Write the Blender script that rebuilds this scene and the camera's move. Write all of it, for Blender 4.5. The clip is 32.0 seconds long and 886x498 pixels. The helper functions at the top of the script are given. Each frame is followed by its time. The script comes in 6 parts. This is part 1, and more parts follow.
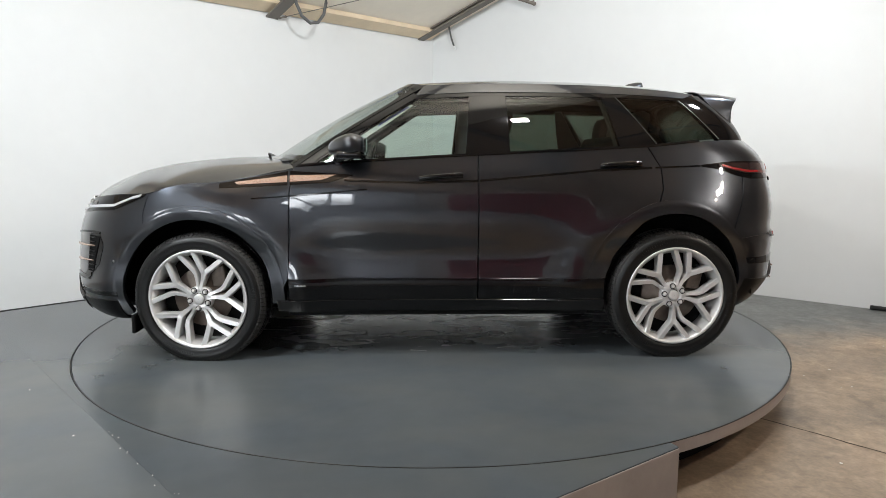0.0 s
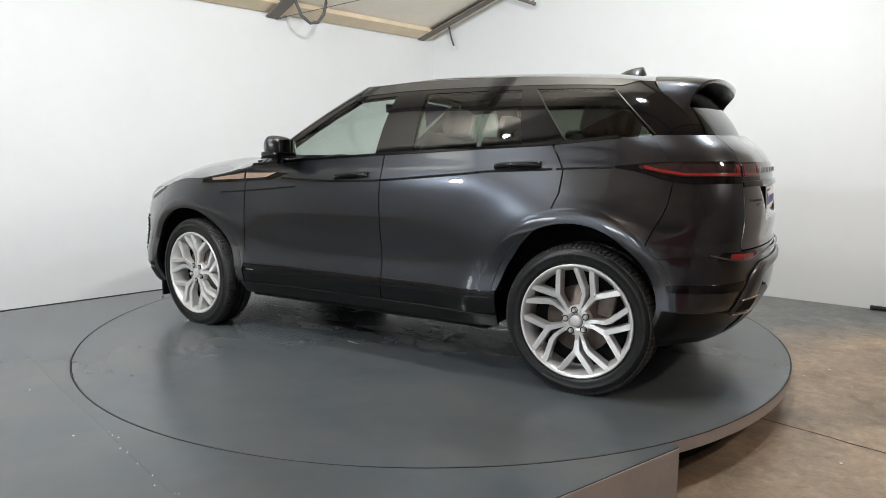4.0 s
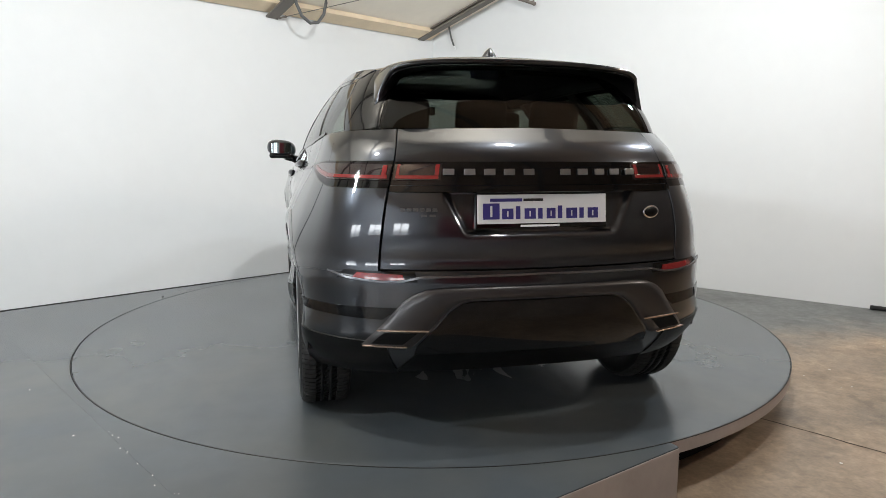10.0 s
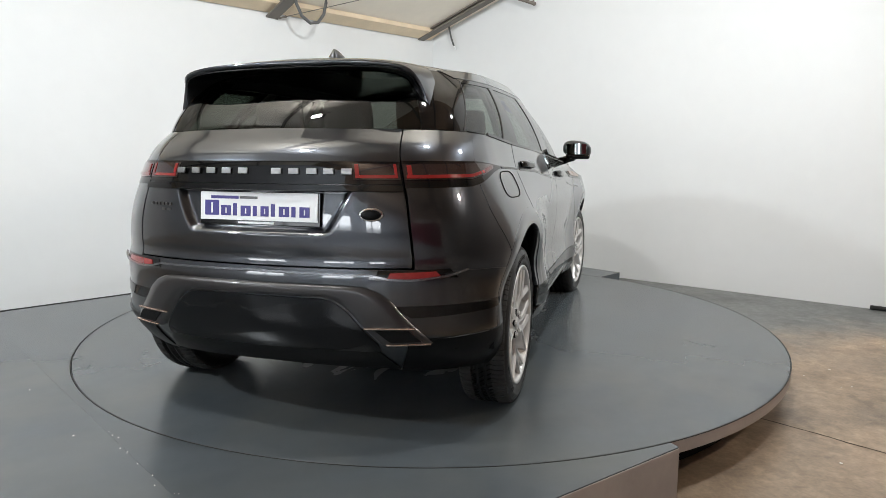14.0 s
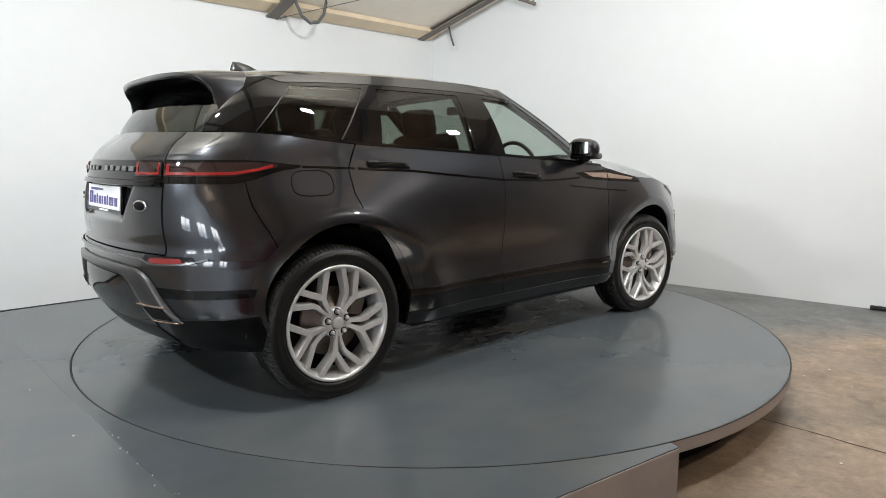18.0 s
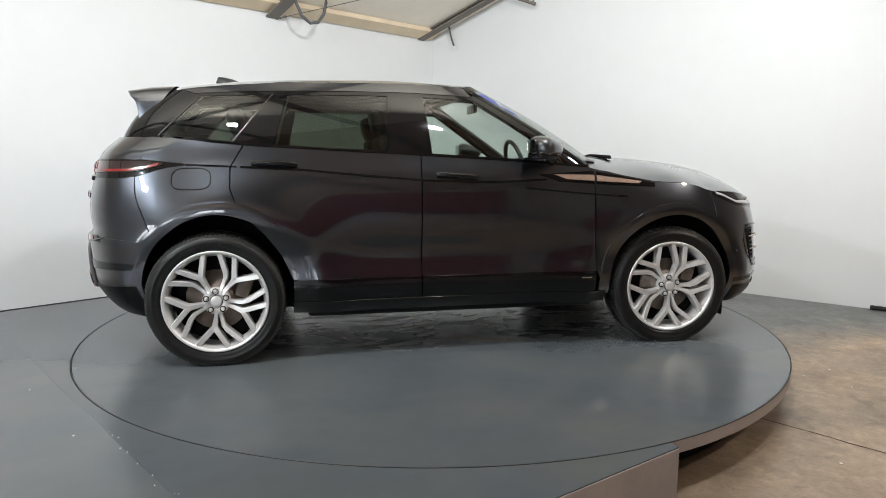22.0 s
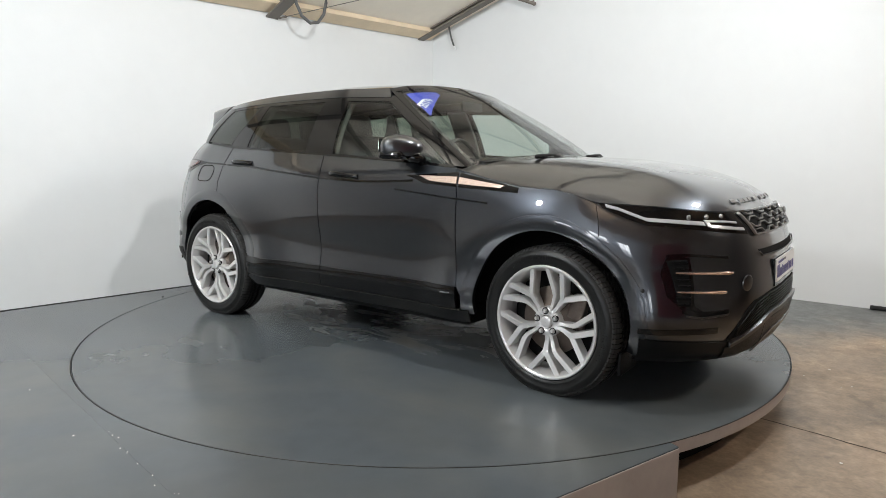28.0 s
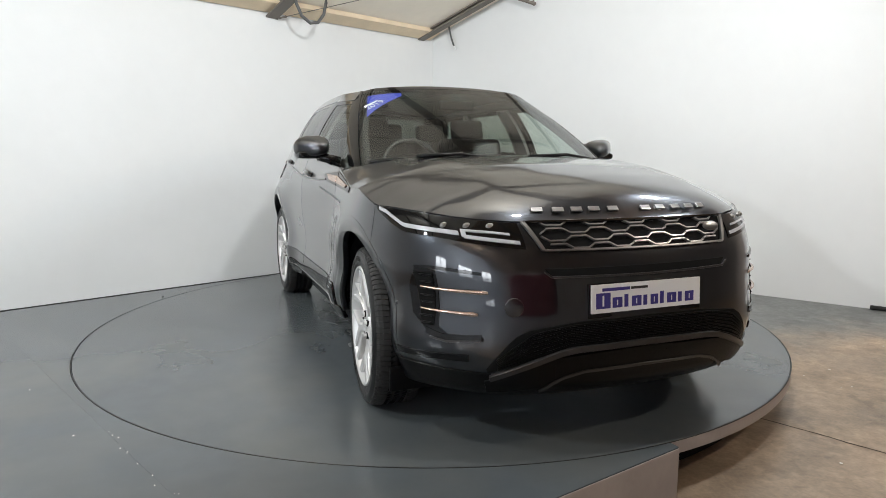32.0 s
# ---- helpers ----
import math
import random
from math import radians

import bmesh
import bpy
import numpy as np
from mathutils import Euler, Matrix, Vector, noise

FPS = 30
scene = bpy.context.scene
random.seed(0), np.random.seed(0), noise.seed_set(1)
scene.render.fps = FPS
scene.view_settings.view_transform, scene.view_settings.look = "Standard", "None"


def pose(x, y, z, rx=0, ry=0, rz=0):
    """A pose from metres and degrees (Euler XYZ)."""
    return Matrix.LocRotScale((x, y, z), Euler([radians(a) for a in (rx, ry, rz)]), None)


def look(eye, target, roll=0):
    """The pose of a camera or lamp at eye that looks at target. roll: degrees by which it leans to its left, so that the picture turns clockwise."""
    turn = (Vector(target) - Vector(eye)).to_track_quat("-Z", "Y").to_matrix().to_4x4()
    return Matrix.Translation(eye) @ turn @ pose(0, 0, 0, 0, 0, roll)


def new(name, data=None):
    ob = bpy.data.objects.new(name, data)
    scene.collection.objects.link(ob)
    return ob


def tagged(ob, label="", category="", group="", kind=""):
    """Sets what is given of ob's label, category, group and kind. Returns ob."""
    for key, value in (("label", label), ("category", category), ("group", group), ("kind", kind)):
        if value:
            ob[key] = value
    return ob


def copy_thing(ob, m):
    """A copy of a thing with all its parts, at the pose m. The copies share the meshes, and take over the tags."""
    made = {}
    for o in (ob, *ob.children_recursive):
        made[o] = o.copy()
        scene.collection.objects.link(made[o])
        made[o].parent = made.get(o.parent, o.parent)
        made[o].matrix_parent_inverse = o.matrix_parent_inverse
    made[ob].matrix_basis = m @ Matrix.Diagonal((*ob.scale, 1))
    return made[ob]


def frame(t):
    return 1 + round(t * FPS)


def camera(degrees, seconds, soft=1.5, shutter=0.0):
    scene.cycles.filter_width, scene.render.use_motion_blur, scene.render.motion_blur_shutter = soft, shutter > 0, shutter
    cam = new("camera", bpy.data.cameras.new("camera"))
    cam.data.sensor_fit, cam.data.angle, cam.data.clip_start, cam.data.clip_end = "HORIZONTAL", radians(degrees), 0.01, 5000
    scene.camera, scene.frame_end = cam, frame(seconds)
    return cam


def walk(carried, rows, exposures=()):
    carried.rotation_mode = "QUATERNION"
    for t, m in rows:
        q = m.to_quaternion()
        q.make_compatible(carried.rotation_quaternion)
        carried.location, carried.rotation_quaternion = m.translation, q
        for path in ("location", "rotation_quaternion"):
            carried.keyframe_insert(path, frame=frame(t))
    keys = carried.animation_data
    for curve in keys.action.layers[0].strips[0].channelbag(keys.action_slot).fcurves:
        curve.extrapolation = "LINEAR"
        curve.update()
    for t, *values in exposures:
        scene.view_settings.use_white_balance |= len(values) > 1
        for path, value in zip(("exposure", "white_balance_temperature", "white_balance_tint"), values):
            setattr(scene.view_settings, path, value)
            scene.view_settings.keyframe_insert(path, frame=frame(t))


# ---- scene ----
cam = camera(69.1, 32.0, soft=0.4)
EYE = Vector((0.0, -4.503, 1.1345))
stand = look(EYE, EYE + Vector((0.01398, 0.99000, -0.14034)), 0.18)
walk(cam, [(0, stand), (32, stand)], exposures=[(0, -0.75), (32, -0.75)])

# ---- light ----
world = bpy.data.worlds.new("world")
scene.world = world
world.use_nodes = True
world.node_tree.nodes["Background"].inputs[0].default_value = (0.75, 0.82, 0.95, 1)
world.node_tree.nodes["Background"].inputs[1].default_value = 0.6


def lamp(name, eye, target, watts, size, colour):
    data = bpy.data.lights.new(name, "AREA")
    data.energy, data.size, data.color = watts, size, colour
    ob = new(name, data)
    ob.matrix_world = look(eye, target)
    return ob


WARM, COOL, NEUTRAL = (1.0, 0.90, 0.78), (0.88, 0.95, 1.0), (0.97, 0.985, 0.975)
FLOODS = [  # eye, target, watts, size, colour
    ((-3.6, -3.2, 2.9), (1.0, 1.6, 0.9), 150, 0.18, COOL),
    ((4.2, -2.6, 2.95), (-0.8, 1.2, 1.0), 90, 0.18, WARM),
    ((3.0, -0.6, 3.35), (0.6, 0.8, 0.4), 80, 0.16, COOL),
    ((-1.7, -2.6, 3.45), (-2.2, 1.9, 1.6), 128, 0.16, NEUTRAL),
    ((0.9, -2.0, 3.55), (0.1, 2.2, 2.1), 150, 0.18, NEUTRAL),
    # last two: unseen fill, added to brighten the hall that the car sides mirror
    ((1.6, -6.4, 3.5), (0.9, -9.4, 0.6), 190, 0.18, NEUTRAL),
    ((-1.4, -5.4, 3.6), (-3.2, -8.4, 1.2), 300, 0.18, COOL),
]

# ---- materials ----


def material(name, colour, rough=0.5, metal=0.0, coat=0.0, var=0.0, scale=8.0, bump=0.0, bump_scale=200.0, second=None, spread=0.5, stretch=(1, 1, 1), rv=0.2):
    m = bpy.data.materials.new(name)
    m.use_nodes = True
    n, l = m.node_tree.nodes, m.node_tree.links
    b = n["Principled BSDF"]
    b.inputs["Base Color"].default_value = (*colour, 1)
    b.inputs["Roughness"].default_value, b.inputs["Metallic"].default_value = rough, metal
    b.inputs["Coat Weight"].default_value, b.inputs["Coat Roughness"].default_value = coat, 0.02
    tc = n.new("ShaderNodeTexCoord")
    mp = n.new("ShaderNodeMapping")
    mp.inputs["Scale"].default_value = stretch
    l.new(tc.outputs["Object"], mp.inputs[0])
    if var or second:
        big, small = n.new("ShaderNodeTexNoise"), n.new("ShaderNodeTexNoise")
        for t, k in ((big, scale), (small, scale * 9)):
            t.inputs["Scale"].default_value, t.inputs["Detail"].default_value = k, 6
            l.new(mp.outputs[0], t.inputs[0])
        add = n.new("ShaderNodeMath")
        add.operation = "MULTIPLY_ADD"
        l.new(small.outputs[0], add.inputs[0])
        add.inputs[1].default_value = 0.35
        l.new(big.outputs[0], add.inputs[2])
        ramp = n.new("ShaderNodeValToRGB")
        low = [c * (1 - var) for c in colour]
        high = second or [min(1, c * (1 + var)) for c in colour]
        ramp.color_ramp.elements[0].color, ramp.color_ramp.elements[1].color = (*low, 1), (*high, 1)
        ramp.color_ramp.elements[0].position, ramp.color_ramp.elements[1].position = 0.675 - spread / 2, 0.675 + spread / 2
        l.new(add.outputs[0], ramp.inputs[0])
        l.new(ramp.outputs[0], b.inputs["Base Color"])
        rr = n.new("ShaderNodeMapRange")
        rr.inputs["From Min"].default_value, rr.inputs["From Max"].default_value = 0.4, 0.95
        rr.inputs["To Min"].default_value, rr.inputs["To Max"].default_value = max(0.02, rough * (1 - rv)), min(1, rough * (1 + rv))
        l.new(add.outputs[0], rr.inputs[0])
        l.new(rr.outputs[0], b.inputs["Roughness"])
    if bump:
        t, bu = n.new("ShaderNodeTexNoise"), n.new("ShaderNodeBump")
        t.inputs["Scale"].default_value, t.inputs["Detail"].default_value = bump_scale, 5
        bu.inputs["Strength"].default_value, bu.inputs["Distance"].default_value = bump, 0.004
        l.new(mp.outputs[0], t.inputs[0])
        l.new(t.outputs[0], bu.inputs["Height"])
        l.new(bu.outputs[0], b.inputs["Normal"])
    return m


def glass(name, tint, rough=0.0):
    m = bpy.data.materials.new(name)
    m.use_nodes = True
    n, l = m.node_tree.nodes, m.node_tree.links
    n.remove(n["Principled BSDF"])
    tr, gl, mix = n.new("ShaderNodeBsdfTransparent"), n.new("ShaderNodeBsdfGlossy"), n.new("ShaderNodeMixShader")
    tr.inputs[0].default_value = (*tint, 1)
    gl.inputs["Roughness"].default_value = rough
    face, power, lift = n.new("ShaderNodeLayerWeight"), n.new("ShaderNodeMath"), n.new("ShaderNodeMath")
    face.inputs["Blend"].default_value = 0.5
    power.operation, lift.operation = "POWER", "MULTIPLY_ADD"
    power.inputs[1].default_value = 5
    lift.inputs[1].default_value, lift.inputs[2].default_value = 0.93, 0.07
    l.new(face.outputs["Facing"], power.inputs[0])
    l.new(power.outputs[0], lift.inputs[0])
    l.new(lift.outputs[0], mix.inputs[0])
    l.new(tr.outputs[0], mix.inputs[1])
    l.new(gl.outputs[0], mix.inputs[2])
    l.new(mix.outputs[0], n["Material Output"].inputs[0])
    return m


def glow(name, colour, strength):
    m = material(name, colour, 0.4)
    b = m.node_tree.nodes["Principled BSDF"]
    b.inputs["Emission Color"].default_value = (*colour, 1)
    b.inputs["Emission Strength"].default_value = strength
    return m


M_WALL = material("white wall paint", (0.735, 0.75, 0.755), 0.75, var=0.03, scale=0.8, bump=0.10, bump_scale=60)
M_CEIL = material("cream roof lining", (0.90, 0.83, 0.72), 0.8, var=0.05, scale=1.2, bump=0.1, bump_scale=40)
M_STEEL = material("grey brown steel", (0.16, 0.14, 0.12), 0.55, var=0.2, scale=5, bump=0.1)
M_DECK = material("grey painted deck", (0.076, 0.088, 0.097), 0.23, var=0.13, scale=0.9, rv=0.10)
M_DISC = material("grey painted turntable sheet", (0.076, 0.088, 0.097), 0.23, var=0.13, scale=0.9, rv=0.10)
M_FASCIA = material("pinkish grey edge paint", (0.36, 0.32, 0.30), 0.5, var=0.1, scale=5, bump=0.1)
M_CONCRETE = material("brown concrete", (0.285, 0.210, 0.145), 0.40, var=0.35, scale=1.7, bump=0.25, bump_scale=70, spread=0.45)


def worn_and_bounce_paint(m, grey, near, far):
    """Grey on the concrete from near to far in y, broken up by noise: old worn paint, and an added pale zone for
    bounce.
    """
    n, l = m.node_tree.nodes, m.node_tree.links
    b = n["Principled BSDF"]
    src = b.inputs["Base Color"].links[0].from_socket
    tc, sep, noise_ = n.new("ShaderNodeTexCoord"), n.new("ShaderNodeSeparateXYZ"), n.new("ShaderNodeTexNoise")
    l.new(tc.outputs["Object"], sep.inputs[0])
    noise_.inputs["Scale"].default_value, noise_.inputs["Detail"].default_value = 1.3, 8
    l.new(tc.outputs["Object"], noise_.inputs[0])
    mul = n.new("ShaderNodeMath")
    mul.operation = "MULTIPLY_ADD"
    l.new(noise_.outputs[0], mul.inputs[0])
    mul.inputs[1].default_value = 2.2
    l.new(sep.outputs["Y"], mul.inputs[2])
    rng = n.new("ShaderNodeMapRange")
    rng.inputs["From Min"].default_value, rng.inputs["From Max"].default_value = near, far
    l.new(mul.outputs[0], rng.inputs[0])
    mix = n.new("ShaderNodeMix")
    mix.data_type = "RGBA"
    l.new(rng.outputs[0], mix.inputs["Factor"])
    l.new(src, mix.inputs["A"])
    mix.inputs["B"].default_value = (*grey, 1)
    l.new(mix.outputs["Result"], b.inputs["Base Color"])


def scuffed(m, reach):
    """Peeling, dusty patches in the paint within reach of the middle, and faint wiped smears all over."""
    n, l = m.node_tree.nodes, m.node_tree.links
    b = n["Principled BSDF"]
    colour, rough = b.inputs["Base Color"].links[0].from_socket, b.inputs["Roughness"].links[0].from_socket

    def noise_mask(scale, low, high, stretch, warp):
        tc, mp, t, r = (n.new("ShaderNode" + k) for k in ("TexCoord", "Mapping", "TexNoise", "MapRange"))
        mp.inputs["Scale"].default_value = stretch
        l.new(tc.outputs["Object"], mp.inputs[0])
        l.new(mp.outputs[0], t.inputs[0])
        t.inputs["Scale"].default_value, t.inputs["Detail"].default_value, t.inputs["Distortion"].default_value = scale, 9, warp
        r.inputs["From Min"].default_value, r.inputs["From Max"].default_value = low, high
        l.new(t.outputs[0], r.inputs[0])
        return r.outputs[0]

    def mathf(op, a, c):
        k = n.new("ShaderNodeMath")
        k.operation = op
        for i, v in enumerate((a, c)):
            if isinstance(v, float):
                k.inputs[i].default_value = v
            else:
                l.new(v, k.inputs[i])
        return k.outputs[0]

    tc, ln, far = n.new("ShaderNodeTexCoord"), n.new("ShaderNodeVectorMath"), n.new("ShaderNodeMapRange")
    ln.operation = "LENGTH"
    flat = n.new("ShaderNodeMapping")
    flat.inputs["Scale"].default_value = (0.72, 1.25, 1)
    l.new(tc.outputs["Object"], flat.inputs[0])
    l.new(flat.outputs[0], ln.inputs[0])
    far.inputs["From Min"].default_value, far.inputs["From Max"].default_value = reach, reach * 0.6
    l.new(ln.outputs["Value"], far.inputs[0])
    peel = mathf("MULTIPLY", far.outputs[0], noise_mask(3.4, 0.50, 0.66, (0.6, 1.5, 1), 1.6))
    smear = mathf("MULTIPLY", noise_mask(1.3, 0.40, 0.90, (1.0, 1.5, 1), 0.2), 0.8)
    for mask, tint, rg in ((smear, (0.118, 0.120, 0.108), 0.29), (peel, (0.17, 0.155, 0.125), 0.5)):
        mix = n.new("ShaderNodeMix")
        mix.data_type = "RGBA"
        l.new(mask, mix.inputs["Factor"])
        l.new(colour, mix.inputs["A"])
        mix.inputs["B"].default_value = (*tint, 1)
        colour = mix.outputs["Result"]
        mf = n.new("ShaderNodeMix")
        l.new(mask, mf.inputs["Factor"])
        l.new(rough, mf.inputs["A"])
        mf.inputs["B"].default_value = rg
        rough = mf.outputs["Result"]
    l.new(colour, b.inputs["Base Color"])
    l.new(rough, b.inputs["Roughness"])


def gritty(m):
    """Fine grain, oil stains and pale scuffs over the concrete."""
    n, l = m.node_tree.nodes, m.node_tree.links
    b = n["Principled BSDF"]
    src = b.inputs["Base Color"].links[0].from_socket
    tc = n.new("ShaderNodeTexCoord")
    for scale, low, high, dark, light, warp in ((60, 0.36, 0.66, 0.90, 1.09, 0), (14, 0.38, 0.64, 0.86, 1.10, 0.6), (2.4, 0.34, 0.60, 0.70, 1.02, 0.4), (9.0, 0.50, 0.72, 1.0, 1.22, 0.8), (4.0, 0.56, 0.64, 1.0, 0.80, 1.2)):
        t, r, mul = n.new("ShaderNodeTexNoise"), n.new("ShaderNodeMapRange"), n.new("ShaderNodeVectorMath")
        t.inputs["Scale"].default_value, t.inputs["Detail"].default_value, t.inputs["Distortion"].default_value = scale, 8, warp
        l.new(tc.outputs["Object"], t.inputs[0])
        r.inputs["From Min"].default_value, r.inputs["From Max"].default_value = low, high
        r.inputs["To Min"].default_value, r.inputs["To Max"].default_value = dark, light
        l.new(t.outputs[0], r.inputs[0])
        mul.operation = "SCALE"
        l.new(src, mul.inputs[0])
        l.new(r.outputs[0], mul.inputs["Scale"])
        src = mul.outputs[0]
    l.new(src, b.inputs["Base Color"])


scuffed(M_DISC, 1.05)
scuffed(M_DECK, 0.01)
worn_and_bounce_paint(M_CONCRETE, (0.17, 0.175, 0.17), 1.0, 1.9)
# unseen floor behind the camera, made pale to brighten the doors' reflections
worn_and_bounce_paint(M_CONCRETE, (0.46, 0.48, 0.51), -1.9, -5.0)
gritty(M_CONCRETE)
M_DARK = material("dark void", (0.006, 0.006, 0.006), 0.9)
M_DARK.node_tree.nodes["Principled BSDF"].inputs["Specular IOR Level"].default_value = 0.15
M_BLACK_TRIM = material("black rubber skirting", (0.02, 0.02, 0.02), 0.6, var=0.2, scale=20)
M_CABLE = material("grey cable", (0.10, 0.10, 0.10), 0.5)
M_END = material("pale grey hall wall", (0.66, 0.69, 0.74), 0.7, var=0.12, scale=1.2, bump=0.1)
M_BACK = material("brown hall wall", (0.36, 0.315, 0.285), 0.7, var=0.25, scale=1.2, bump=0.1)
M_MAROON = material("maroon curtain", (0.15, 0.014, 0.020), 0.8, var=0.3, scale=4)
M_LAMP = glow("lit lamp glass", (1.0, 0.97, 0.92), 14.0)
M_DAY = glow("bright daylight panes", (0.88, 0.94, 1.0), 15.0)


def link(name, bm, mat, parent=None, smooth=False):
    me = bpy.data.meshes.new(name)
    bmesh.ops.recalc_face_normals(bm, faces=bm.faces)
    for f in bm.faces:
        f.smooth = smooth
    bm.to_mesh(me)
    bm.free()
    me.materials.append(mat)
    ob = new(name, me)
    ob.parent = parent
    return ob


def part(name, bm, mat, parent, label="", smooth=True, category=""):
    ob = link(name, bm, mat, parent, smooth)
    return tagged(ob, label, category)


def box_bm(lo, hi, bevel=0.0, m=None, bm=None):
    bm = bm or bmesh.new()
    made = bmesh.ops.create_cube(bm, size=1)["verts"]
    mid, dim = [(a + b) / 2 for a, b in zip(lo, hi)], [abs(b - a) for a, b in zip(lo, hi)]
    bmesh.ops.transform(bm, matrix=Matrix.LocRotScale(mid, None, dim), verts=made)
    if bevel:
        es = list({e for v in made for e in v.link_edges})
        made = bmesh.ops.bevel(bm, geom=es, offset=bevel, segments=2, affect="EDGES", profile=0.6)["verts"]
        made = list({v for v in made})
    if m:
        bmesh.ops.transform(bm, matrix=m, verts=list({v for v in made}))
    return bm


def prism_bm(outline, z0, z1):
    """A slab over a plan outline; z1 may be a function of (x, y)."""
    bm = bmesh.new()
    top = [bm.verts.new((x, y, z1(x, y) if callable(z1) else z1)) for x, y in outline]
    low = [bm.verts.new((x, y, z0)) for x, y in outline]
    k = len(outline)
    bm.faces.new(top)
    bm.faces.new(low[::-1])
    for i in range(k):
        bm.faces.new((top[i], low[i], low[(i + 1) % k], top[(i + 1) % k]))
    return bm


def tube_bm(pts, radius, seg=10, bm=None, closed=False):
    bm = bm or bmesh.new()
    pts = [Vector(p) for p in pts]
    rings, k = [], len(pts)
    up = Vector((0, 0, 1))
    for i, p in enumerate(pts):
        if closed:
            d = (pts[(i + 1) % k] - pts[i - 1]).normalized()
        else:
            d = (pts[min(i + 1, k - 1)] - pts[max(i - 1, 0)]).normalized()
        a = d.cross(up)
        if a.length < 0.05:
            a = d.cross(Vector((0, 1, 0)))
        a.normalize()
        b = a.cross(d)
        r = radius[i] if isinstance(radius, (list, tuple)) else radius
        rings.append([bm.verts.new(p + r * (math.cos(2 * math.pi * j / seg) * a + math.sin(2 * math.pi * j / seg) * b)) for j in range(seg)])
    for i in range(k if closed else k - 1):
        r0, r1 = rings[i], rings[(i + 1) % k]
        for j in range(seg):
            bm.faces.new((r0[j], r0[(j + 1) % seg], r1[(j + 1) % seg], r1[j]))
    if not closed:
        bm.faces.new(rings[0])
        bm.faces.new(rings[-1])
    return bm


# ---- the studio: a = along the left wall, b = towards it ----
U, N = Vector((0.730, 0.683, 0)), Vector((-0.683, 0.730, 0))
FLOOR = -0.212


def ab(a, b):
    p = U * a + N * b
    return p.x, p.y


def ab3(a, b, z):
    return (*ab(a, b), z)


def ab_bm(boxes):
    """Boxes given in a, b, z."""
    bm = bmesh.new()
    turn = Matrix.Rotation(math.atan2(U.y, U.x), 4, "Z")
    for lo, hi in boxes:
        box_bm(lo, hi, 0.0, turn, bm)
    return bm


B_WALL, SLOPE, EAVE, RIDGE_B = 3.26, 0.31, 2.73, -2.2
ROOF_TOP = EAVE + SLOPE * (B_WALL - RIDGE_B)


def roof_z(b):
    return EAVE + SLOPE * (B_WALL - b) if b > RIDGE_B else ROOF_TOP - SLOPE * (RIDGE_B - b)


A_LEFT, B_BACK = -7.6, -8.0
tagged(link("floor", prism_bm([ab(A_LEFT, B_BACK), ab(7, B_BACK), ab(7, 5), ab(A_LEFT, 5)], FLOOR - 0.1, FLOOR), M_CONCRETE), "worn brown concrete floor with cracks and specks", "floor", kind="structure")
tagged(link("wall_west", ab_bm([((A_LEFT, B_WALL, FLOOR), (3.2, B_WALL + 0.15, EAVE + 0.0))]), M_WALL), "smooth white painted studio wall", "wall", kind="structure")


def slab_wall(name, p, q, thick, mat, label, tops, base=FLOOR):
    """A wall from plan point p to q; tops: (share, z) along it."""
    p, q = Vector((*p, 0)), Vector((*q, 0))
    d = (q - p).normalized()
    n = Vector((d.y, -d.x, 0)) * thick
    bm = bmesh.new()
    front = [p + Vector((0, 0, base))] + [p + (q - p) * s + Vector((0, 0, z)) for s, z in tops] + [q + Vector((0, 0, base))]
    f, g = [bm.verts.new(v) for v in front], [bm.verts.new(v + n) for v in front]
    bm.faces.new(f)
    bm.faces.new(g[::-1])
    for i in range(len(f)):
        j = (i + 1) % len(f)
        bm.faces.new((f[i], g[i], g[j], f[j]))
    return tagged(link(name, bm, mat), label, "wall", kind="structure")


# right wall, gabled under the roof
CORNER, FAR = (-0.05, 4.47), (4.06, 1.08)
RD = (Vector(FAR) - Vector(CORNER)).normalized()
RIGHT_END = Vector(CORNER) + RD * 11.6


def b_of(p):
    return N.x * p[0] + N.y * p[1]


ridge_share = (b_of(CORNER) - RIDGE_B) / (b_of(CORNER) - b_of(RIGHT_END))
WHITE = 6.0
WHITE_END = Vector(CORNER) + RD * WHITE
slab_wall("wall_north", CORNER, WHITE_END, -0.15, M_WALL, "smooth white painted studio gable wall", [(0, roof_z(b_of(CORNER))), (ridge_share * 11.6 / WHITE, ROOF_TOP), (1, roof_z(b_of(WHITE_END)))])
slab_wall("wall_north_hall", WHITE_END, RIGHT_END, -0.15, M_BACK, "dim brown hall gable wall", [(0, roof_z(b_of(WHITE_END))), (1, roof_z(b_of(RIGHT_END)))])
slab_wall("wall_south", ab(A_LEFT, B_BACK), ab(5.6, B_BACK), 0.15, M_BACK, "dim brown hall wall behind the camera", [(0, roof_z(B_BACK)), (1, roof_z(B_BACK))])
slab_wall("wall_east", ab(A_LEFT, B_BACK), ab(A_LEFT, B_WALL), -0.15, M_END, "dim pale grey hall end wall", [(0, roof_z(B_BACK)), ((RIDGE_B - B_BACK) / (B_WALL - B_BACK), ROOF_TOP), (1, EAVE)])

